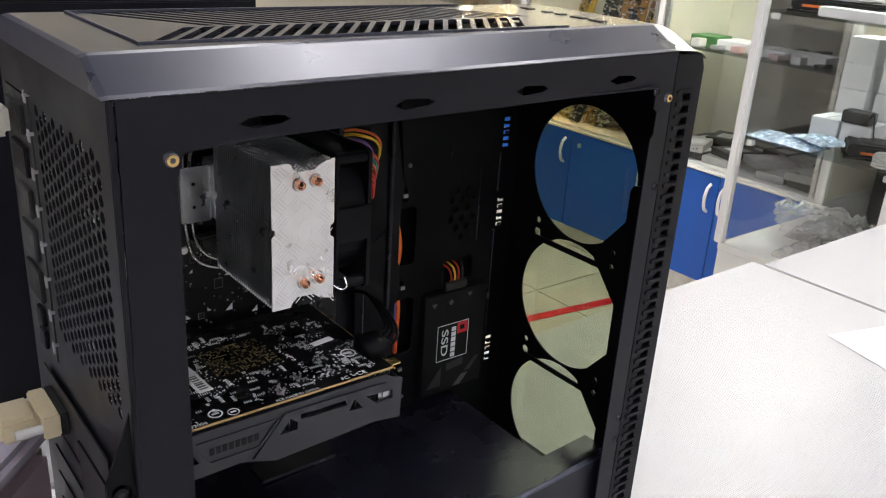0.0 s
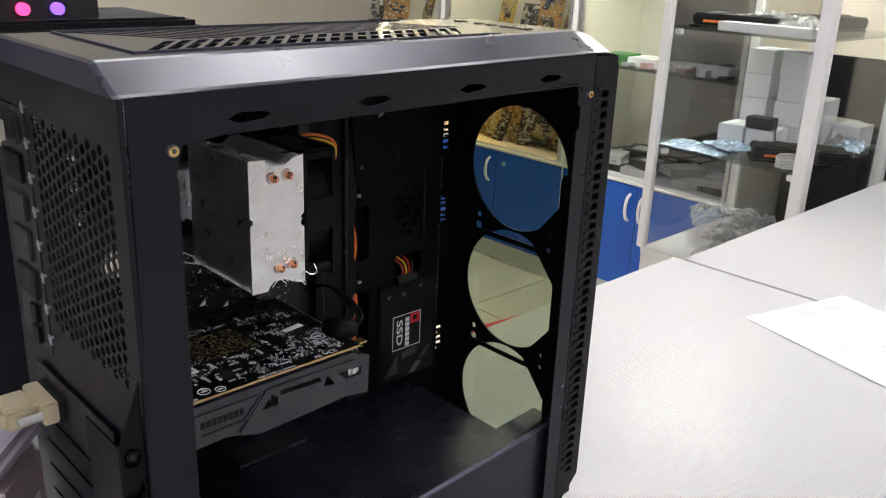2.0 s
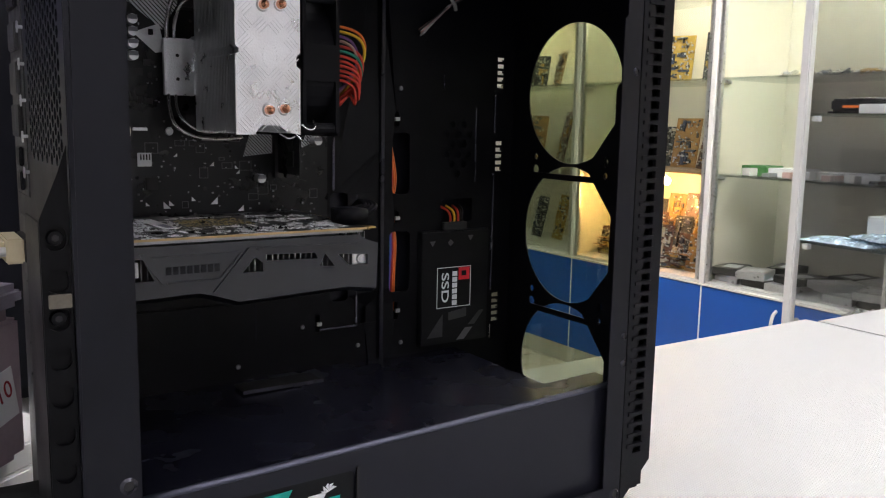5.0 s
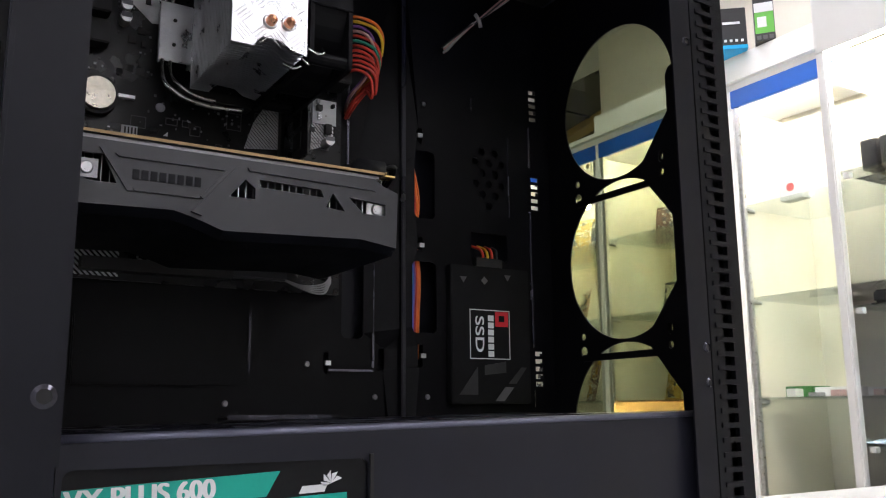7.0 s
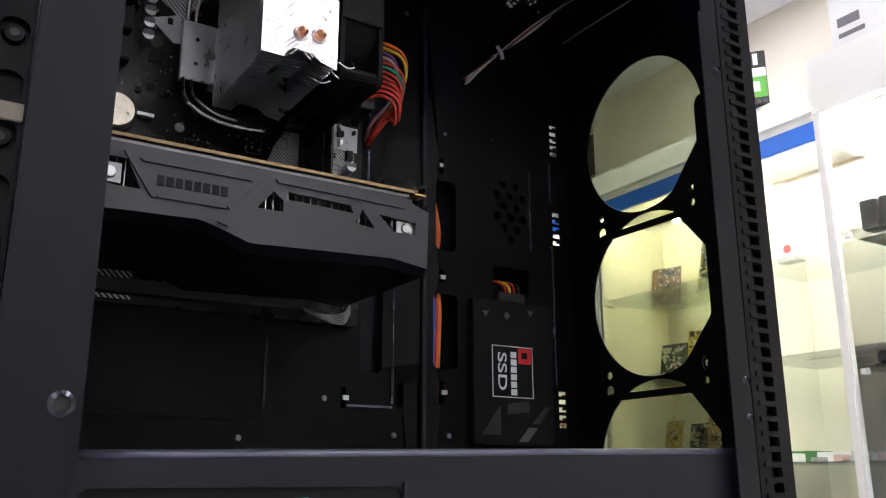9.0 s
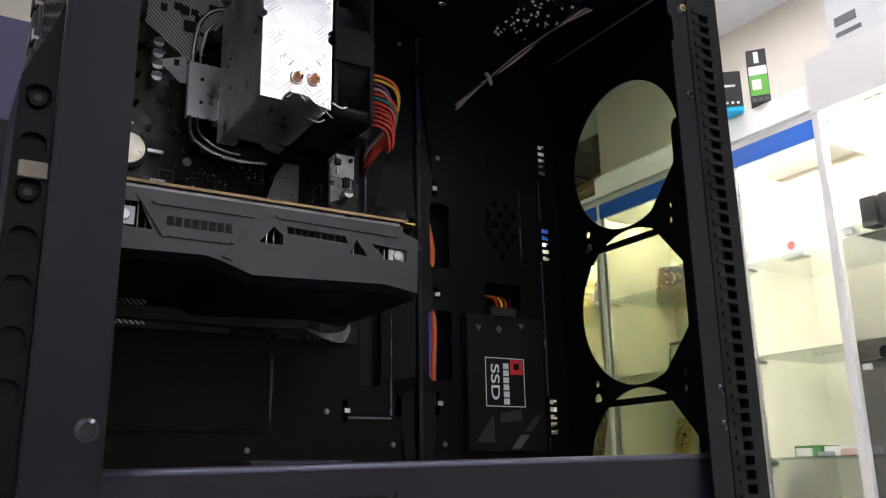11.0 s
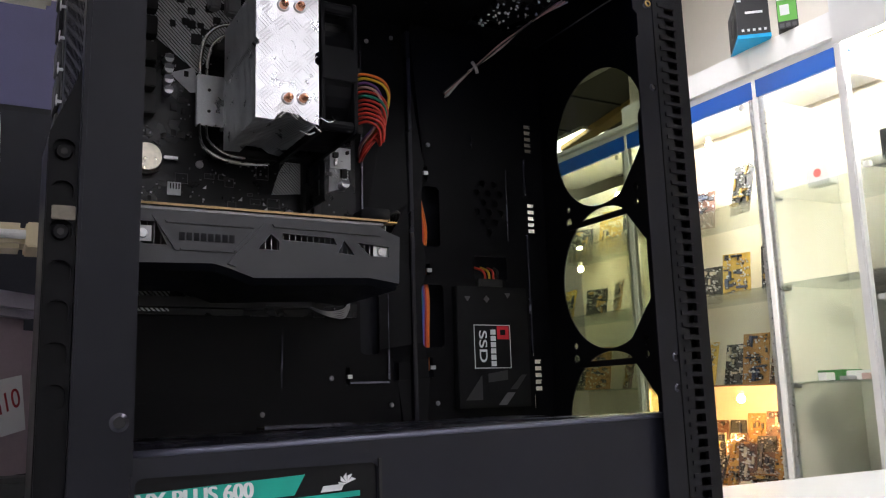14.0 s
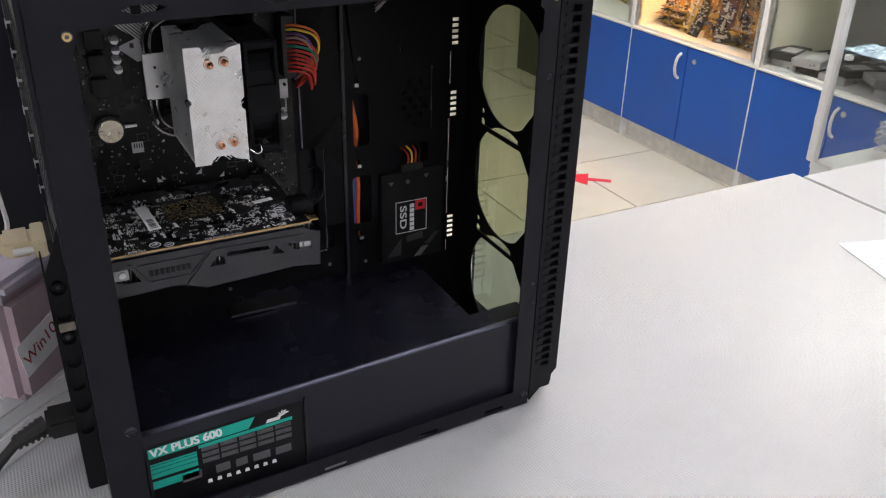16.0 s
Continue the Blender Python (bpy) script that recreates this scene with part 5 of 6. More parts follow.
def cabinet(k):
    y0, y1 = Y0 + k * PIT, (Y0 + (k + 1) * PIT if k < 2 else 3.2)
    ym = (y0 + y1) / 2
    c = thing("display_cabinet", (CX + CD / 2, ym, FLOOR), "white display cabinet with blue doors below a lit glass showcase", "display cabinet", "display cabinets along the wall")
    solid("carcass", M_WHITE, c, [(CX + .02, CX + CD, y0 + .002, y0 + .018, FLOOR + .09, ZD1), (CX + .02, CX + CD, y1 - .018, y1 - .002, FLOOR + .09, ZD1), (CX + .02, CX + CD, y0 + .018, y1 - .018, ZD0 - .004, ZD0 + .012)])
    solid("kick_board", mat("kick_cream", (.74, .72, .66), .5), c, [(CX + .03, CX + .046, y0 + .002, y1 - .002, FLOOR, ZD0 - .005)])
    solid("leg", M_WHITEPL, c, [(CX + .008, CX + .03, y0 - .012, y0 + .012, FLOOR, ZD0 - .003)], .001)
    for a, b, hy in ((ym + .002, y1 - .004, 0), (y0 + .004, ym - .002, 1)):
        d = solid("door", M_OLIVE if k == 2 and hy == 0 else M_BLUE, c, [(CX, CX + .018, a, b, ZD0, ZD1 - .003)], .0012)
        if hy == 0 or k == 0:
            hx = a + .030 if hy == 0 else b - .022
            bm = bmesh.new()
            tube(bm, [(CX, hx, ZD1 - .035), (CX - .018, hx, ZD1 - .05), (CX - .026, hx, ZD1 - .085), (CX - .018, hx, ZD1 - .12), (CX, hx, ZD1 - .135)], .006, 10)
            part("handle", bm, M_WHITEPL, d, "curved pale metal handle")
        if hy == 1:
            bm = bmesh.new()
            cyl(bm, (CX, b - .045, ZD1 - .05), (CX - .004, b - .045, ZD1 - .05), .010, 20)
            part("lock", bm, M_SILVER, d)
    solid("worktop", M_WHITE, c, [(CX - .003, CX + CD, y0, y1, ZD1, ZD1 + .007), (CX + .012, CX + CD, y0, y1, ZD1 + .0071, ZD1 + .018)], .001)
    for yy, w, dx in ((y0, .0032, .001), (ym, .0015, .006)):
        solid("stile", M_WHITEPL, c, [(CX + dx, CX + .0195, yy - w, yy + w, ZD0, ZD1 - .001)])
    zb = ZD1 + .018
    solid("post", M_WHITEPL, c, [(CX, CX + .026, y0 - .010, y0 + .014, zb - .010, ZTOP)], .002)
    solid("door_profile", M_SILVER, c, [(CX + .002, CX + .020, y0 + .018, y0 + .034, zb, ZTOP)], .002, "brushed aluminium door profile")
    if k:
        solid("door_profile", M_SILVER, c, [(CX + .002, CX + .020, y0 - .030, y0 - .014, zb, ZTOP)], .002, "brushed aluminium door profile")
    solid("end_panel", M_BACK, c, [(CX + .03, CX + CD, y0 - .004, y0 + .004, zb, ZTOP)])
    solid("back_board", M_BACK, c, [(CX + CD - .012, CX + CD, y0 + .005, y1 - .005, zb, ZTOP)])
    solid("fascia", M_BLUE, c, [(CX - .002, CX + .014, y0 + .008, y1 - .008, ZTOP, ZTOP + .064)], .001)
    solid("fascia_joint", M_WHITEPL, c, [(CX - .003, CX + .014, y0 - .0075, y0 + .0075, ZTOP, ZTOP + .064)])
    solid("crown", M_WHITE, c, [(CX - .012, CX + CD, y0, y1, ZTOP + .094, ZTOP + (.185 if k < 2 else .112)), (CX + .01, CX + CD, y0, y1, ZTOP + .065, ZTOP + .0935)], .001)
    bm = bmesh.new()
    box(bm, CX + .006, CX + .010, y0 + .04, y1 - .022, zb, ZTOP)
    gl = part("glass_door", bm, M_GLASS, c)
    gl.visible_shadow = True
    bm = bmesh.new()
    cyl(bm, (CX + .004, y0 + .06, ZTOP - .02), (CX - .006, y0 + .06, ZTOP - .02), .012, 12)
    part("door_hinge", bm, M_SILVER, c)
    for z in (.135, .475, .800):
        s = solid("shelf", M_BROWN if k == 1 and z < .2 else M_SHELF, c, [(CX + .02, CX + CD - .014, y0 + .006, y1 - .006, z, z + .006)])
        for yy in (y0 + .012, y1 - .012):
            bm = bmesh.new()
            cyl(bm, (CX + .075, yy, z - .008), (CX + .03, yy, z - .003), .007, 12, .009)
            part("shelf_pin", bm, M_SILVER, c)
    # lamps in the showcase
    solid("tube_lamp", M_COOL, c, [(CX + .018, CX + .032, y0 + .06, y1 - .06, ZTOP + .022, ZTOP + .05)])
    bulbs = {1: ((.22, 2.0, .085, M_HOT), (.09, 2.15, .005, M_HOT), (.22, 2.05, 1.135, M_WARM), (.30, 1.86, .78, M_WARM)),
             2: ((.22, 2.39, .586, M_WARM), (.22, 2.96, .744, M_WARM), (.22, 2.64, 1.05, M_WARM))}
    for dx, yy, z, mt in bulbs.get(k, ()):
        bm = bmesh.new()
        bmesh.ops.create_uvsphere(bm, u_segments=14, v_segments=10, radius=.016, matrix=Matrix.Translation((CX + dx, yy, z)))
        bulb = part("bulb", bm, mt, c, "bare glowing bulb")
        bm = bmesh.new()
        cyl(bm, (CX + dx, yy, z + .016), (CX + dx, yy, z + .034), .010, 14, .012)
        part("bulb_socket", bm, M_WHITEPL, bulb)
    # things on show
    lay = {0: [], 1: [(-.245, 7), (.142, 5), (.482, 3), (.807, 2)], 2: [(-.245, 6), (.142, 4), (.482, 4), (.807, 3)]}.get(k, [])
    for si, (z, n) in enumerate(lay):
        for q in range(n):
            idx = (0, 1, 2, 2, 4)[(k * 7 + si * 3 + q * 2) % 5]
            random.seed(k * 100 + si * 10 + q)
            w, h = random.uniform(.11, .16), random.uniform(.15, .23)
            step = (y1 - y0 - .08) / n
            x = CX + random.uniform(.20, .30)
            at = Matrix.Translation((x, y1 - .04 - q * step, z + .001)) @ pose(0, 0, 0, 0, 0, -90 + random.uniform(-28, 28))
            spare_board("spare_motherboard", min(w, step - .01), h, BOARDS[idx], k * 31 + si * 7 + q, at, label=NAMES[idx] + " circuit board leaning upright on a showcase shelf")


for k in range(3):
    cabinet(k)


def hard_drive(at, col, lab):
    t = thing("hard_drive", at.translation, lab, "hard drive", "drives on the cabinet")
    bm = bmesh.new()
    box(bm, 0, .147, 0, .10, 0, .026, .002, at)
    part("body", bm, col, t)
    bm = bmesh.new()
    box(bm, .03, .105, .015, .070, .0262, .0268, m=at)
    part("label", bm, M_GREYSILK, t)


random.seed(31)
DRV = [mat("drive_dark", (.03, .03, .03), .4, .3), mat("drive_grey", (.50, .50, .50), .35, .5)]
for j in range(6):
    for i in range(2):
        for lvl in range(2):
            if random.random() < (.6 if lvl else .95):
                a = Matrix.Translation((CX + .05 + i * .17, Y0 + .045 + j * .108, ZD1 + .0185 + lvl * .0275)) @ pose(0, 0, 0, 0, 0, random.uniform(-32, 32) if lvl else random.uniform(-7, 7))
                hard_drive(a, DRV[(i + j + lvl) % 2], ("grey metal" if (i + j + lvl) % 2 else "black") + " hard drive with a paper label, lying in the showcase")


def carton(name, at, sx, sy, sz, m, lab, cat="box", group=""):
    t = thing(name, at.translation, lab, cat, group)
    bm = bmesh.new()
    box(bm, 0, sx, 0, sy, 0, sz, .0015, at)
    part("body", bm, m, t)
    bm = bmesh.new()
    box(bm, sx * .02, sx * .98, sy * .495, sy * .505, sz + .0001, sz + .0006, m=at)
    part("flap_seam", bm, M_INK, t)
    return t


# boxes on small shelf items in the first cabinet
for j, (z, y, sx, sy, sz, m, lab) in enumerate(((.142, 1.43, .10, .10, .035, mat("dull_green_card", (.05, .20, .05), .5), "small green card box on a glass shelf"), (.142, 1.30, .12, .12, .03, M_CARD, "small white card box on a glass shelf"),
                                                (.142, 1.16, .12, .12, .025, M_CARD, "flat white card box on a glass shelf"), (.142, 1.02, .10, .12, .028, M_CARD, "flat white card box on a glass shelf"),
                                                (.807, 1.40, .05, .09, .085, M_CARD, "white card box with a red round mark"))):
    carton("small_box", Matrix.Translation((CX + .08, y, z)), sx, sy, sz, m, lab)
bm = bmesh.new()
cyl(bm, (CX + .079, 1.445, .850), (CX + .078, 1.445, .850), .015, 24)
part("red_mark", bm, mat("faded_red_print", (.62, .14, .13), .5), [o for o in bpy.data.objects if o.name.startswith("small_box")][-1])
for j in range(4):
    spare_board("adapter_card", .12, .05, BOARDS[2], 60 + j, Matrix.Translation((CX + .2, 1.50 - j * .14, .483)) @ pose(0, 0, 0, 0, 0, -90), tilt=-65, label="black expansion card lying on a glass shelf")

# cartons on the cabinet tops
b1m = Matrix.Translation((2.268, 1.562, ZTOP + .190)) @ pose(0, 0, 0, 0, 0, -40)
b1 = carton("card_box", b1m, .112, .20, .150, M_BLACKBOX, "black retail box with a bright blue base on the cabinet top")
solid("base_band", M_CYAN, b1, [(-.001, .113, -.001, .201, -.004, .010)], m=b1m)
for bar in [(.03, .09, -.0015, -.0003, .088, .097)] + [(.014 + i * .019, .023 + i * .019, -.0015, -.0003, .022, .031) for i in range(5)] + [(.006, .02, -.0015, -.0003, .136, .143)]:
    solid("print_bar", M_SILK, b1, [bar], m=b1m)
bm = bmesh.new()
plate(bm, disc(.09, .075, .045, 24), [disc(.09, .075, .036, 24)], lambda u, v, w: b1m @ Vector((-.0002 - w, u, v)), .0008)
part("printed_ring", bm, M_GREYPL, b1)
b2m = Matrix.Translation((2.335, 1.443, ZTOP + .186)) @ pose(0, 0, 0, 0, 0, -52)
b2 = carton("card_box", b2m, .066, .12, .205, M_BLACKBOX, "black and green retail box standing on the cabinet top")
solid("green_panel", M_GREEN, b2, [(.002, .064, -.001, -.0001, .028, .105)], m=b2m)
solid("white_panel", M_CARD, b2, [(.002, .064, -.001, -.0001, .106, .140)], m=b2m)
solid("white_panel", M_CARD, b2, [(.010, .040, -.0018, -.0011, .050, .088)], m=b2m)
solid("print_bar", M_SILK, b2, [(.024, .040, -.0013, -.0001, .152, .195)], m=b2m)
for i in range(3):
    solid("print_bar", M_CELL, b2, [(.006 + i * .02, .020 + i * .02, -.0015, -.0003, .006, .020)], m=b2m)


def glass_counter():
    x0, x1, y0, y1, z0, z1 = 1.85, 2.36, .462, .885, -.275, .99
    c = thing("glass_showcase", ((x0 + x1) / 2, (y0 + y1) / 2, FLOOR), "white-framed glass showcase with shelves of parts, beside the desks", "showcase")
    solid("plinth", M_WHITE, c, [(x0, x1, y0, y1, FLOOR, z0 - .02)], .001)
    solid("base_shelf", M_WHITE, c, [(x0 - .002, x1, y0 - .002, y1 + .002, z0 - .02, z0)], .001)
    for px, py, s in ((x0, y1, .024), (x0, y0, .034), (x1, y1, .024), (x1, y0, .03)):
        solid("post", M_WHITEPL, c, [(px - s / 2, px + s / 2, py - s / 2, py + s / 2, z0, z1)], .003)
    solid("header", M_WHITE, c, [(x0 - .012, x1 + .012, y0 - .012, y1 + .012, z1, z1 + .155)], .001)
    solid("inner_ceiling", mat("cream_inner_board", (.72, .62, .45), .6), c, [(x0 + .02, x1 - .02, y0 + .02, y1 - .02, z1 - .006, z1 - .001)])
    solid("lamp_disc", M_WARM, c, [(2.08, 2.12, .64, .68, z1 - .012, z1 - .0065)])
    solid("tube_lamp", M_COOLBRIGHT, c, [(x0 + .02, x1 - .02, y1 - .060, y1 - .018, z1 - .03, z1 - .007)])
    # Second tube is unseen, added to brighten the near faces of the goods.
    solid("tube_lamp", M_COOLBRIGHT, c, [(x0 + .022, x0 + .034, y0 + .04, y1 - .07, z1 - .014, z1 - .007)])
    for b in ((x0 - .002, x0 + .002, y0 + .018, y1 - .013, z0, z1), (x0 + .018, x1 - .016, y0 - .002, y0 + .002, z0, z1), (x0 + .013, x1 - .013, y1 - .002, y1 + .002, z0, z1)):
        g = solid("glass_pane", M_GLASS, c, [b])
        g.visible_shadow = True
    for z in (.018, .340, .672):
        s = solid("glass_shelf", M_SHELF, c, [(x0 + .006, x1 - .006, y0 + .006, y1 - .006, z, z + .006)])
        for py in (y0 + .03, y1 - .03):
            solid("shelf_clip", M_WHITEPL, c, [(x0 + .003, x0 + .02, py - .008, py + .008, z - .014, z)], .001)
    return c


glass_counter()


def show_card(at, seed, lab):
    """A dark graphics card on a shelf: slab shroud, fan, board."""
    random.seed(seed)
    t = thing("spare_graphics_card", at.translation, lab, "graphics card", "spare graphics cards")
    bm = bmesh.new()
    box(bm, 0, .24, 0, .11, .006, .036, .005, at)
    part("shroud", bm, M_PLAST, t)
    bm = bmesh.new()
    box(bm, -.005, .23, -.002, .112, 0, .0055, m=at)
    part("board", bm, M_PCB, t)
    for cx in (.065, .175):
        bm = bmesh.new()
        for v in cyl(bm, (cx, .055, .0365), (cx, .055, .040), .042, 28, .038):
            v.co = at @ v.co
        part("fan", bm, M_RUBBER, t)
    bm = bmesh.new()
    box(bm, .03, .09, -.0012, -.0002, .014, .02, m=at @ Matrix.Rotation(radians(0), 4, "X"))
    part("accent", bm, WIRES["orange"], t)


show_card(Matrix.Translation((1.90, .62, .0245)) @ pose(0, 0, 0, 0, 0, -58), 1, "black twin-fan graphics card with orange accents on a glass shelf")
show_card(Matrix.Translation((1.89, .84, .3465)) @ pose(0, 0, 0, 0, 0, -80), 2, "black graphics card lying on a glass shelf")
show_card(Matrix.Translation((2.06, .62, .3465)) @ pose(0, 0, 0, 0, 0, -20), 3, "black graphics card lying on a glass shelf")
show_card(Matrix.Translation((1.92, .78, .6785)) @ pose(0, 0, 0, 0, 0, -70), 4, "black graphics card lying on an upper glass shelf")
carton("flat_box", Matrix.Translation((1.865, .50, .3465)), .05, .25, .022, M_CARD, "flat white box along the shelf's edge")
for x, y, z, r in ((1.99, .70, .0245, 0), (1.99, .615, .0245, 4), (2.10, .60, .0245, 0), (2.10, .60, .0905, 3), (2.10, .60, .1565, -3), (2.10, .60, .2225, 2), (2.10, .70, .0245, 0), (2.10, .70, .0905, 0),
                   (2.22, .58, .0245, 0), (2.22, .58, .0905, 5), (2.27, .50, .0245, 0), (2.10, .70, .1565, 2), (2.10, .70, .2225, -2), (2.0, .52, .6785, 0), (2.1, .6, .6785, 0)):
    carton("white_box", Matrix.Translation((x, y, z)) @ pose(0, 0, 0, 0, 0, r), .10, .075, .065, M_CARD, "small plain white card box stacked on the shelf", "box", "white boxes")
carton("adapter", Matrix.Translation((1.985, .625, .092)), .045, .07, .03, M_BLACKBOX, "black power adapter lying on a white box", "adapter")
for j in range(3):
    carton("memory_pack", Matrix.Translation((1.9, .80 - j * .05, .6785)), .05, .04, .075, M_BLACKBOX, "small black retail pack standing on a glass shelf", "box")


def crumpled(name, at, sx, sy, sz, m, lab, seed):
    """A crumpled plastic bag: a folded sheet heap with uneven ridges."""
    bm = bmesh.new()
    bmesh.ops.create_grid(bm, x_segments=36, y_segments=36, size=1)
    for v in bm.verts:
        r = max(abs(v.co.x), abs(v.co.y))
        fold = abs(noise.noise(Vector((v.co.x * 2.2 + seed, v.co.y * 2.2, 0)))) + .5 * abs(noise.noise(Vector((v.co.x * 5, v.co.y * 5 + seed, 3))))
        h = (1 - r ** 4) * (.45 + .75 * fold) + .05 * noise.noise(Vector((v.co.x * 9, v.co.y * 9, seed)))
        k = 1 + .15 * noise.noise(Vector((v.co.x * 2, v.co.y * 2, seed + 5)))
        v.co = at @ Vector((v.co.x * sx * k, v.co.y * sy * k, max(h, 0) * sz * .75 + .001))
    bmesh.ops.solidify(bm, geom=bm.faces[:], thickness=.0012)
    for f in bm.faces:
        f.smooth = True
    tagged(part(name, bm, m), lab, "plastic bag")


crumpled("antistatic_bag", Matrix.Translation((1.925, .79, .0245)), .06, .10, .016, M_BAG, "crumpled blue antistatic bag on a glass shelf", 1)
crumpled("antistatic_bag", Matrix.Translation((2.10, .535, .0245)), .05, .05, .022, M_BAG, "crumpled blue antistatic bag on a glass shelf", 4)
crumpled("clear_bag", Matrix.Translation((2.19, .515, .0245)), .06, .045, .07, M_BAGCLEAR, "clear plastic bags heaped on a glass shelf", 6)
crumpled("clear_bag", Matrix.Translation((2.0, .66, .352)), .09, .11, .06, M_BAGCLEAR, "clear plastic bags heaped on dark cards", 7)
crumpled("clear_bag", Matrix.Translation((2.02, .62, -.274)), .13, .13, .075, M_BAGCLEAR, "heap of clear plastic bags on the showcase floor", 2)
crumpled("clear_bag", Matrix.Translation((2.17, .70, -.274)), .11, .12, .10, M_BAGCLEAR, "heap of clear plastic bags on the showcase floor", 3)
crumpled("clear_bag", Matrix.Translation((2.06, .74, -.205)) @ pose(0, 0, 0, 0, 0, 35), .13, .10, .05, M_BAGCLEAR, "clear plastic bag lying on a heap of bags", 12)
crumpled("clear_bag", Matrix.Translation((2.05, .66, .722)) @ pose(0, 0, 0, 0, 0, 20), .12, .08, .035, M_BAGCLEAR, "clear plastic bag lying over a card on the upper shelf", 9)
crumpled("antistatic_bag", Matrix.Translation((2.20, .49, .047)) @ pose(0, 0, 0, 0, 0, 12), .07, .035, .03, M_BAG, "folded blue antistatic bag on a glass shelf", 10)
crumpled("antistatic_bag", Matrix.Translation((1.95, .71, .040)) @ pose(0, 0, 0, 0, 0, -25), .05, .06, .018, M_BAG, "crumpled blue antistatic bag on a glass shelf", 11)
t = thing("white_cable", (1.9, .5, .03), "coiled white cable on a glass shelf", "cable")
bm = bmesh.new()
tube(bm, [(1.90 + .035 * math.cos(a * 1.1), .52 + .03 * math.sin(a * 1.1), .028 + .0011 * a) for a in range(26)], .003, 8, 4)
part("coil", bm, WIRES["white"], t)
t = thing("wall_adapter_lead", (1.97, .60, .1), "black lead hanging over a white box", "cable")
bm = bmesh.new()
tube(bm, [(1.99, .625, .11), (1.975, .61, .13), (1.965, .60, .10), (1.962, .59, .06), (1.965, .575, .03), (1.95, .55, .029)], .002, 8)
part("lead", bm, M_RUBBER, t)
# packed carton on the showcase header
pm = Matrix.Translation((1.845, .50, .99 + .156))
pb = carton("printer_box", pm, .40, .32, .26, M_CARD, "white product carton with grey print on the showcase top", "box")
for bar in ((-.001, 0, .24, .30, .05, .075), (-.001, 0, .23, .30, .02, .032), (-.001, 0, .10, .14, .06, .10)):
    solid("print_bar", M_INK, pb, [bar], m=pm)
# dark monitors beyond the showcase
for i in range(2):
    y = .40 if i == 0 else -.16
    t = thing("monitor", (2.62, y + .2, TZ), "black monitor standing by the wall, switched off", "monitor", "monitors by the wall")
    solid("screen", M_PLAST, t, [(2.60, 2.63, y, y + .40, .055, .245)], .004)
    solid("stand", M_RUBBER, t, [(2.63, 2.65, y + .17, y + .23, TZ + .01, .2), (2.56, 2.70, y + .1, y + .3, TZ - .006, TZ + .01)], .002)
setting(solid("wall_counter", M_GREYPL, None, [(2.46, 2.86, -.7, .89, TZ - .04, TZ - .0065), (2.7, 2.86, -.7, .89, FLOOR, TZ - .041)]), "dark built-in counter along the wall")


def office_chair():
    t = thing("office_chair", (2.42, .2, FLOOR), "dark grey office chair pushed in beside the showcase", "chair")
    cloth = mat("dark_grey_cloth", (0.03, 0.03, 0.032), 0.8, 0, 0.2, 40, 0.3, 800)
    bm = bmesh.new()
    box(bm, 2.385, 2.435, .02, .42, -.27, .02, .02)
    part("backrest", bm, cloth, t)
    bm = bmesh.new()
    box(bm, 2.39, 2.80, .03, .42, -.36, -.30, .018)
    part("seat", bm, cloth, t)
    solid("back_strut", M_PLAST, t, [(2.375, 2.3845, .19, .25, -.34, -.1)])
    bm = bmesh.new()
    cyl(bm, (2.59, .22, FLOOR + .07), (2.59, .22, -.36), .025, 16)
    part("column", bm, M_PLAST, t)
    for q in range(5):
        bm = bmesh.new()
        box(bm, 0, .24, -.018, .018, .04, .065, .004, Matrix.Translation((2.59, .22, FLOOR)) @ Matrix.Rotation(2 * math.pi * q / 5, 4, "Z"))
        for v in cyl(bm, (.23, -.012, .025), (.23, .012, .025), .025, 14):
            v.co = Matrix.Translation((2.59, .22, FLOOR)) @ Matrix.Rotation(2 * math.pi * q / 5, 4, "Z") @ v.co
        part("leg", bm, M_PLAST, t)


office_chair()

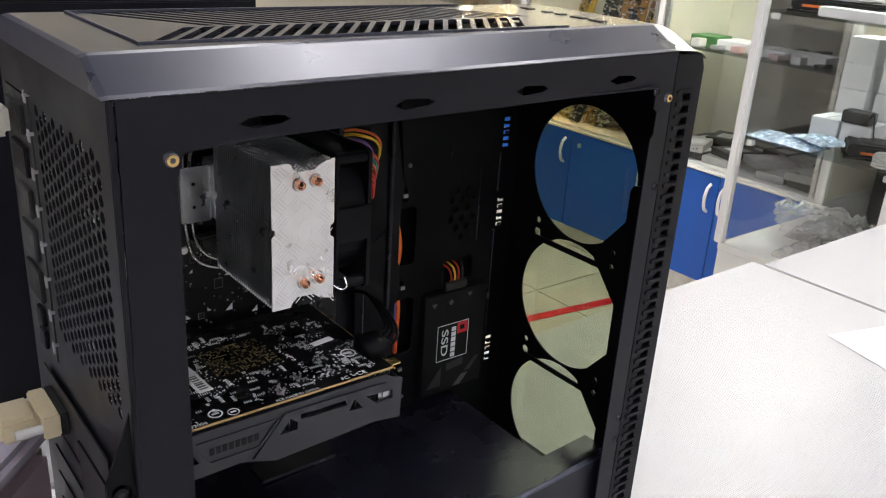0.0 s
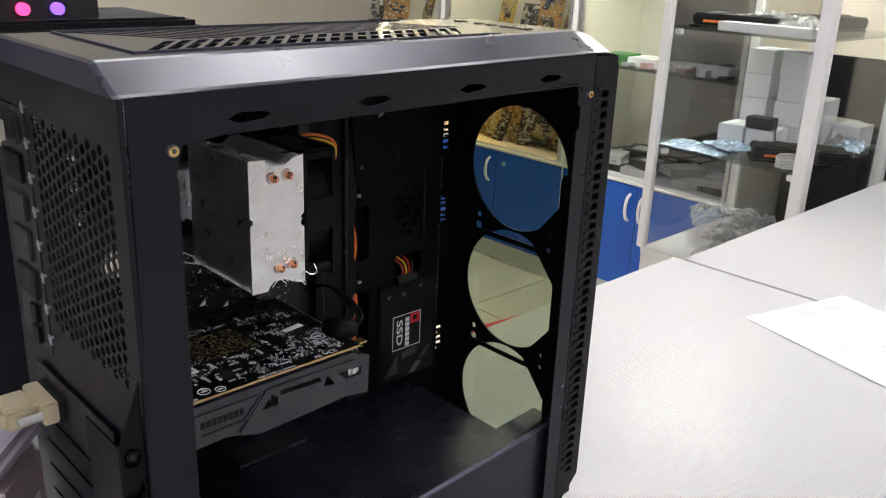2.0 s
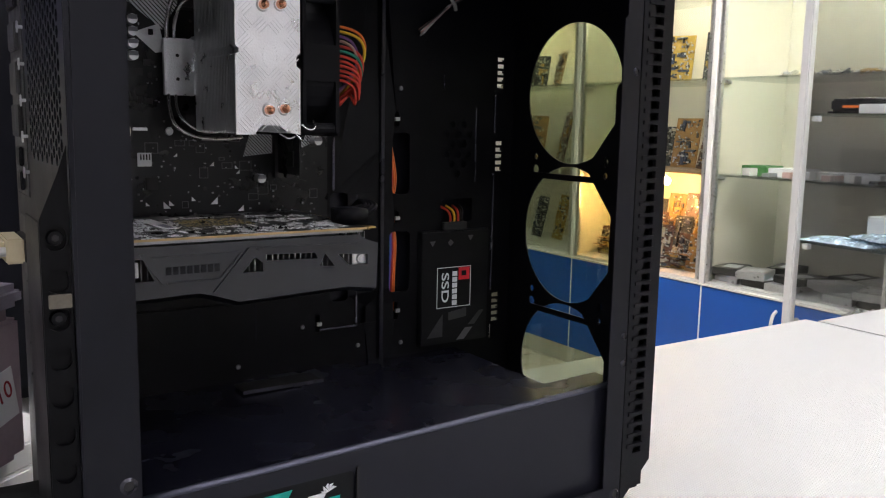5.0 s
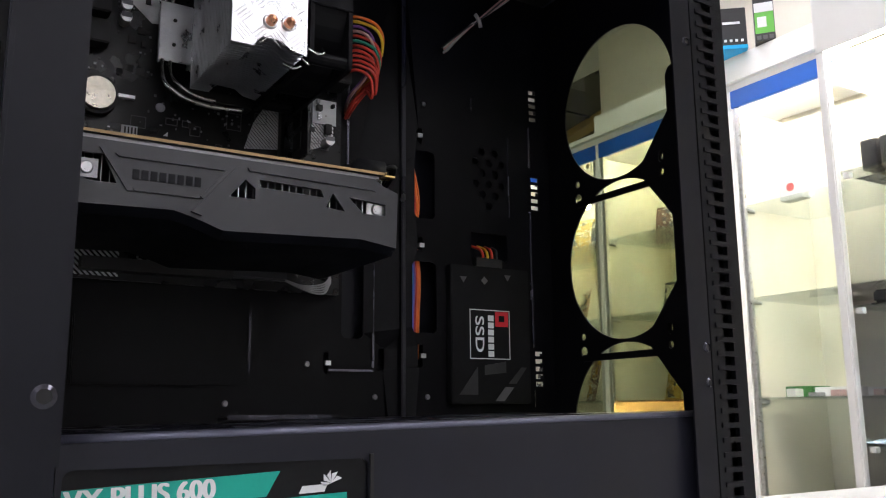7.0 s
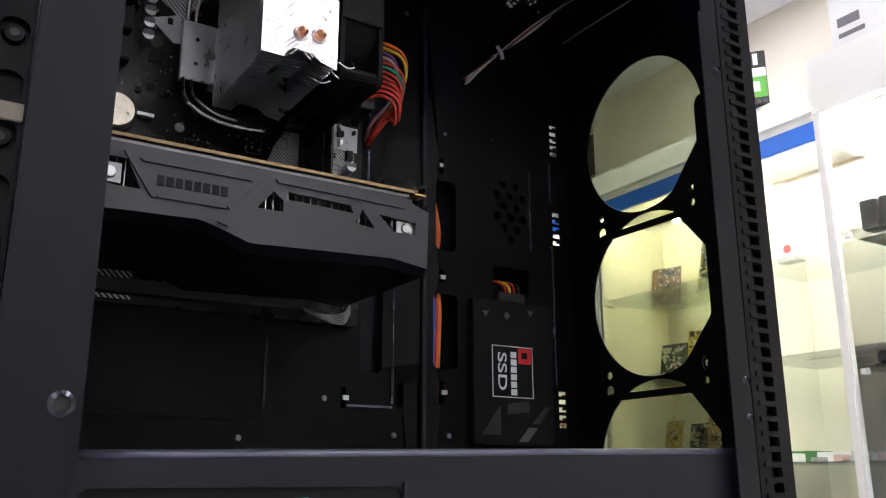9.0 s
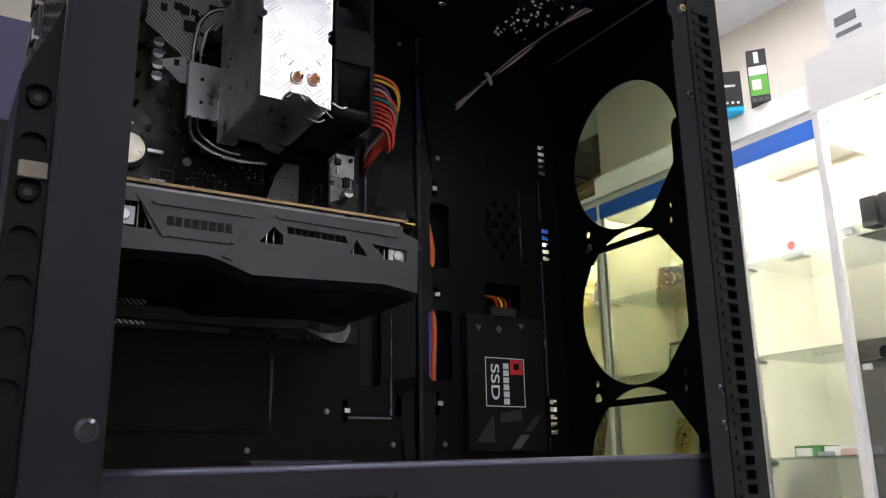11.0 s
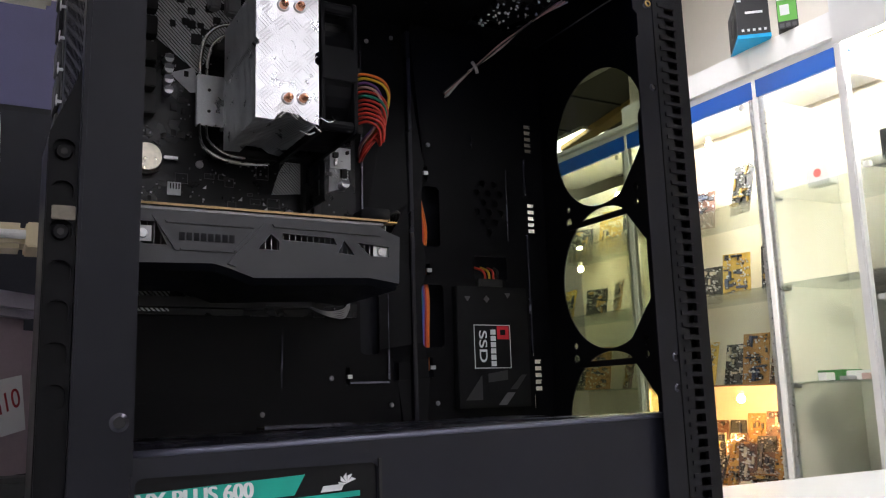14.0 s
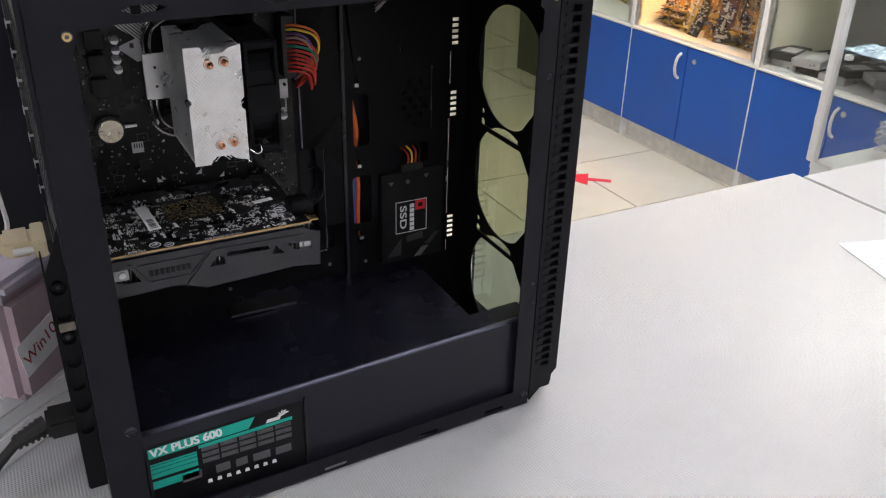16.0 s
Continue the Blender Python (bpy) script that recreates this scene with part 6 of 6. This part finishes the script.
# a denser second row of boards on the lowest level, lit by the warm bulbs
for q in range(9):
    random.seed(500 + q)
    idx = (1, 4, 0, 2, 4, 1)[q % 6]
    at = Matrix.Translation((CX + random.uniform(.07, .14), Y0 + 2 * PIT - .03 - q * .072, ZD1 + .0185)) @ pose(0, 0, 0, 0, 0, -90 + random.uniform(-25, 25))
    spare_board("spare_motherboard", random.uniform(.06, .10), random.uniform(.10, .20), BOARDS[idx], 700 + q, at, tilt=-random.uniform(8, 25), label=NAMES[idx] + " circuit board leaning upright on a showcase shelf")


# small loose goods: shelf clutter on the first cabinet's middle shelf
random.seed(77)
TINT = [M_CARD, mat("rose_card", (.50, .34, .32), .5), mat("grey_blister", (.34, .35, .36), .35), M_GREYPL, M_WHITE]
for q in range(15):
    y = 1.50 - q * .038
    sx, sy, sz = random.uniform(.05, .10), random.uniform(.028, .034), random.uniform(.010, .026)
    carton("small_part_pack", Matrix.Translation((CX + random.uniform(.03, .06) if q % 2 else CX + .20, y, .1425)) @ pose(0, 0, 0, 0, 0, random.uniform(-6, 6)), sx, sy, sz, TINT[random.randrange(5)], "small card-backed part pack lying on a glass shelf", "box", "small packs on the shelf")

# a pile of boards lying by the warm bulb
for q in range(11):
    random.seed(900 + q)
    idx = (4, 0, 1, 4, 2)[q % 5]
    at = Matrix.Translation((CX + .10 + random.uniform(-.02, .02), Y0 + 2 * PIT - (.04 if q < 6 else .36), ZD1 + .024 + (q % 6) * .014)) @ pose(0, 0, 0, 0, 0, -90 + random.uniform(-9, 9))
    spare_board("spare_motherboard", random.uniform(.15, .20), random.uniform(.10, .15), BOARDS[idx], 950 + q, at, tilt=-88, label=NAMES[idx] + " circuit board lying in a pile in the showcase")

# tall boards standing along the back of the warm-lit level
for q in range(7):
    random.seed(640 + q)
    idx = (1, 2, 4, 1, 2, 4, 1)[q]
    at = Matrix.Translation((CX + .33, Y0 + 2 * PIT - .03 - q * .094, ZD1 + .0185)) @ pose(0, 0, 0, 0, 0, -90 + random.uniform(-8, 8))
    spare_board("spare_motherboard", random.uniform(.085, .10), random.uniform(.24, .32), BOARDS[idx], 660 + q, at, tilt=-6, label=NAMES[idx] + " circuit board leaning upright on a showcase shelf")
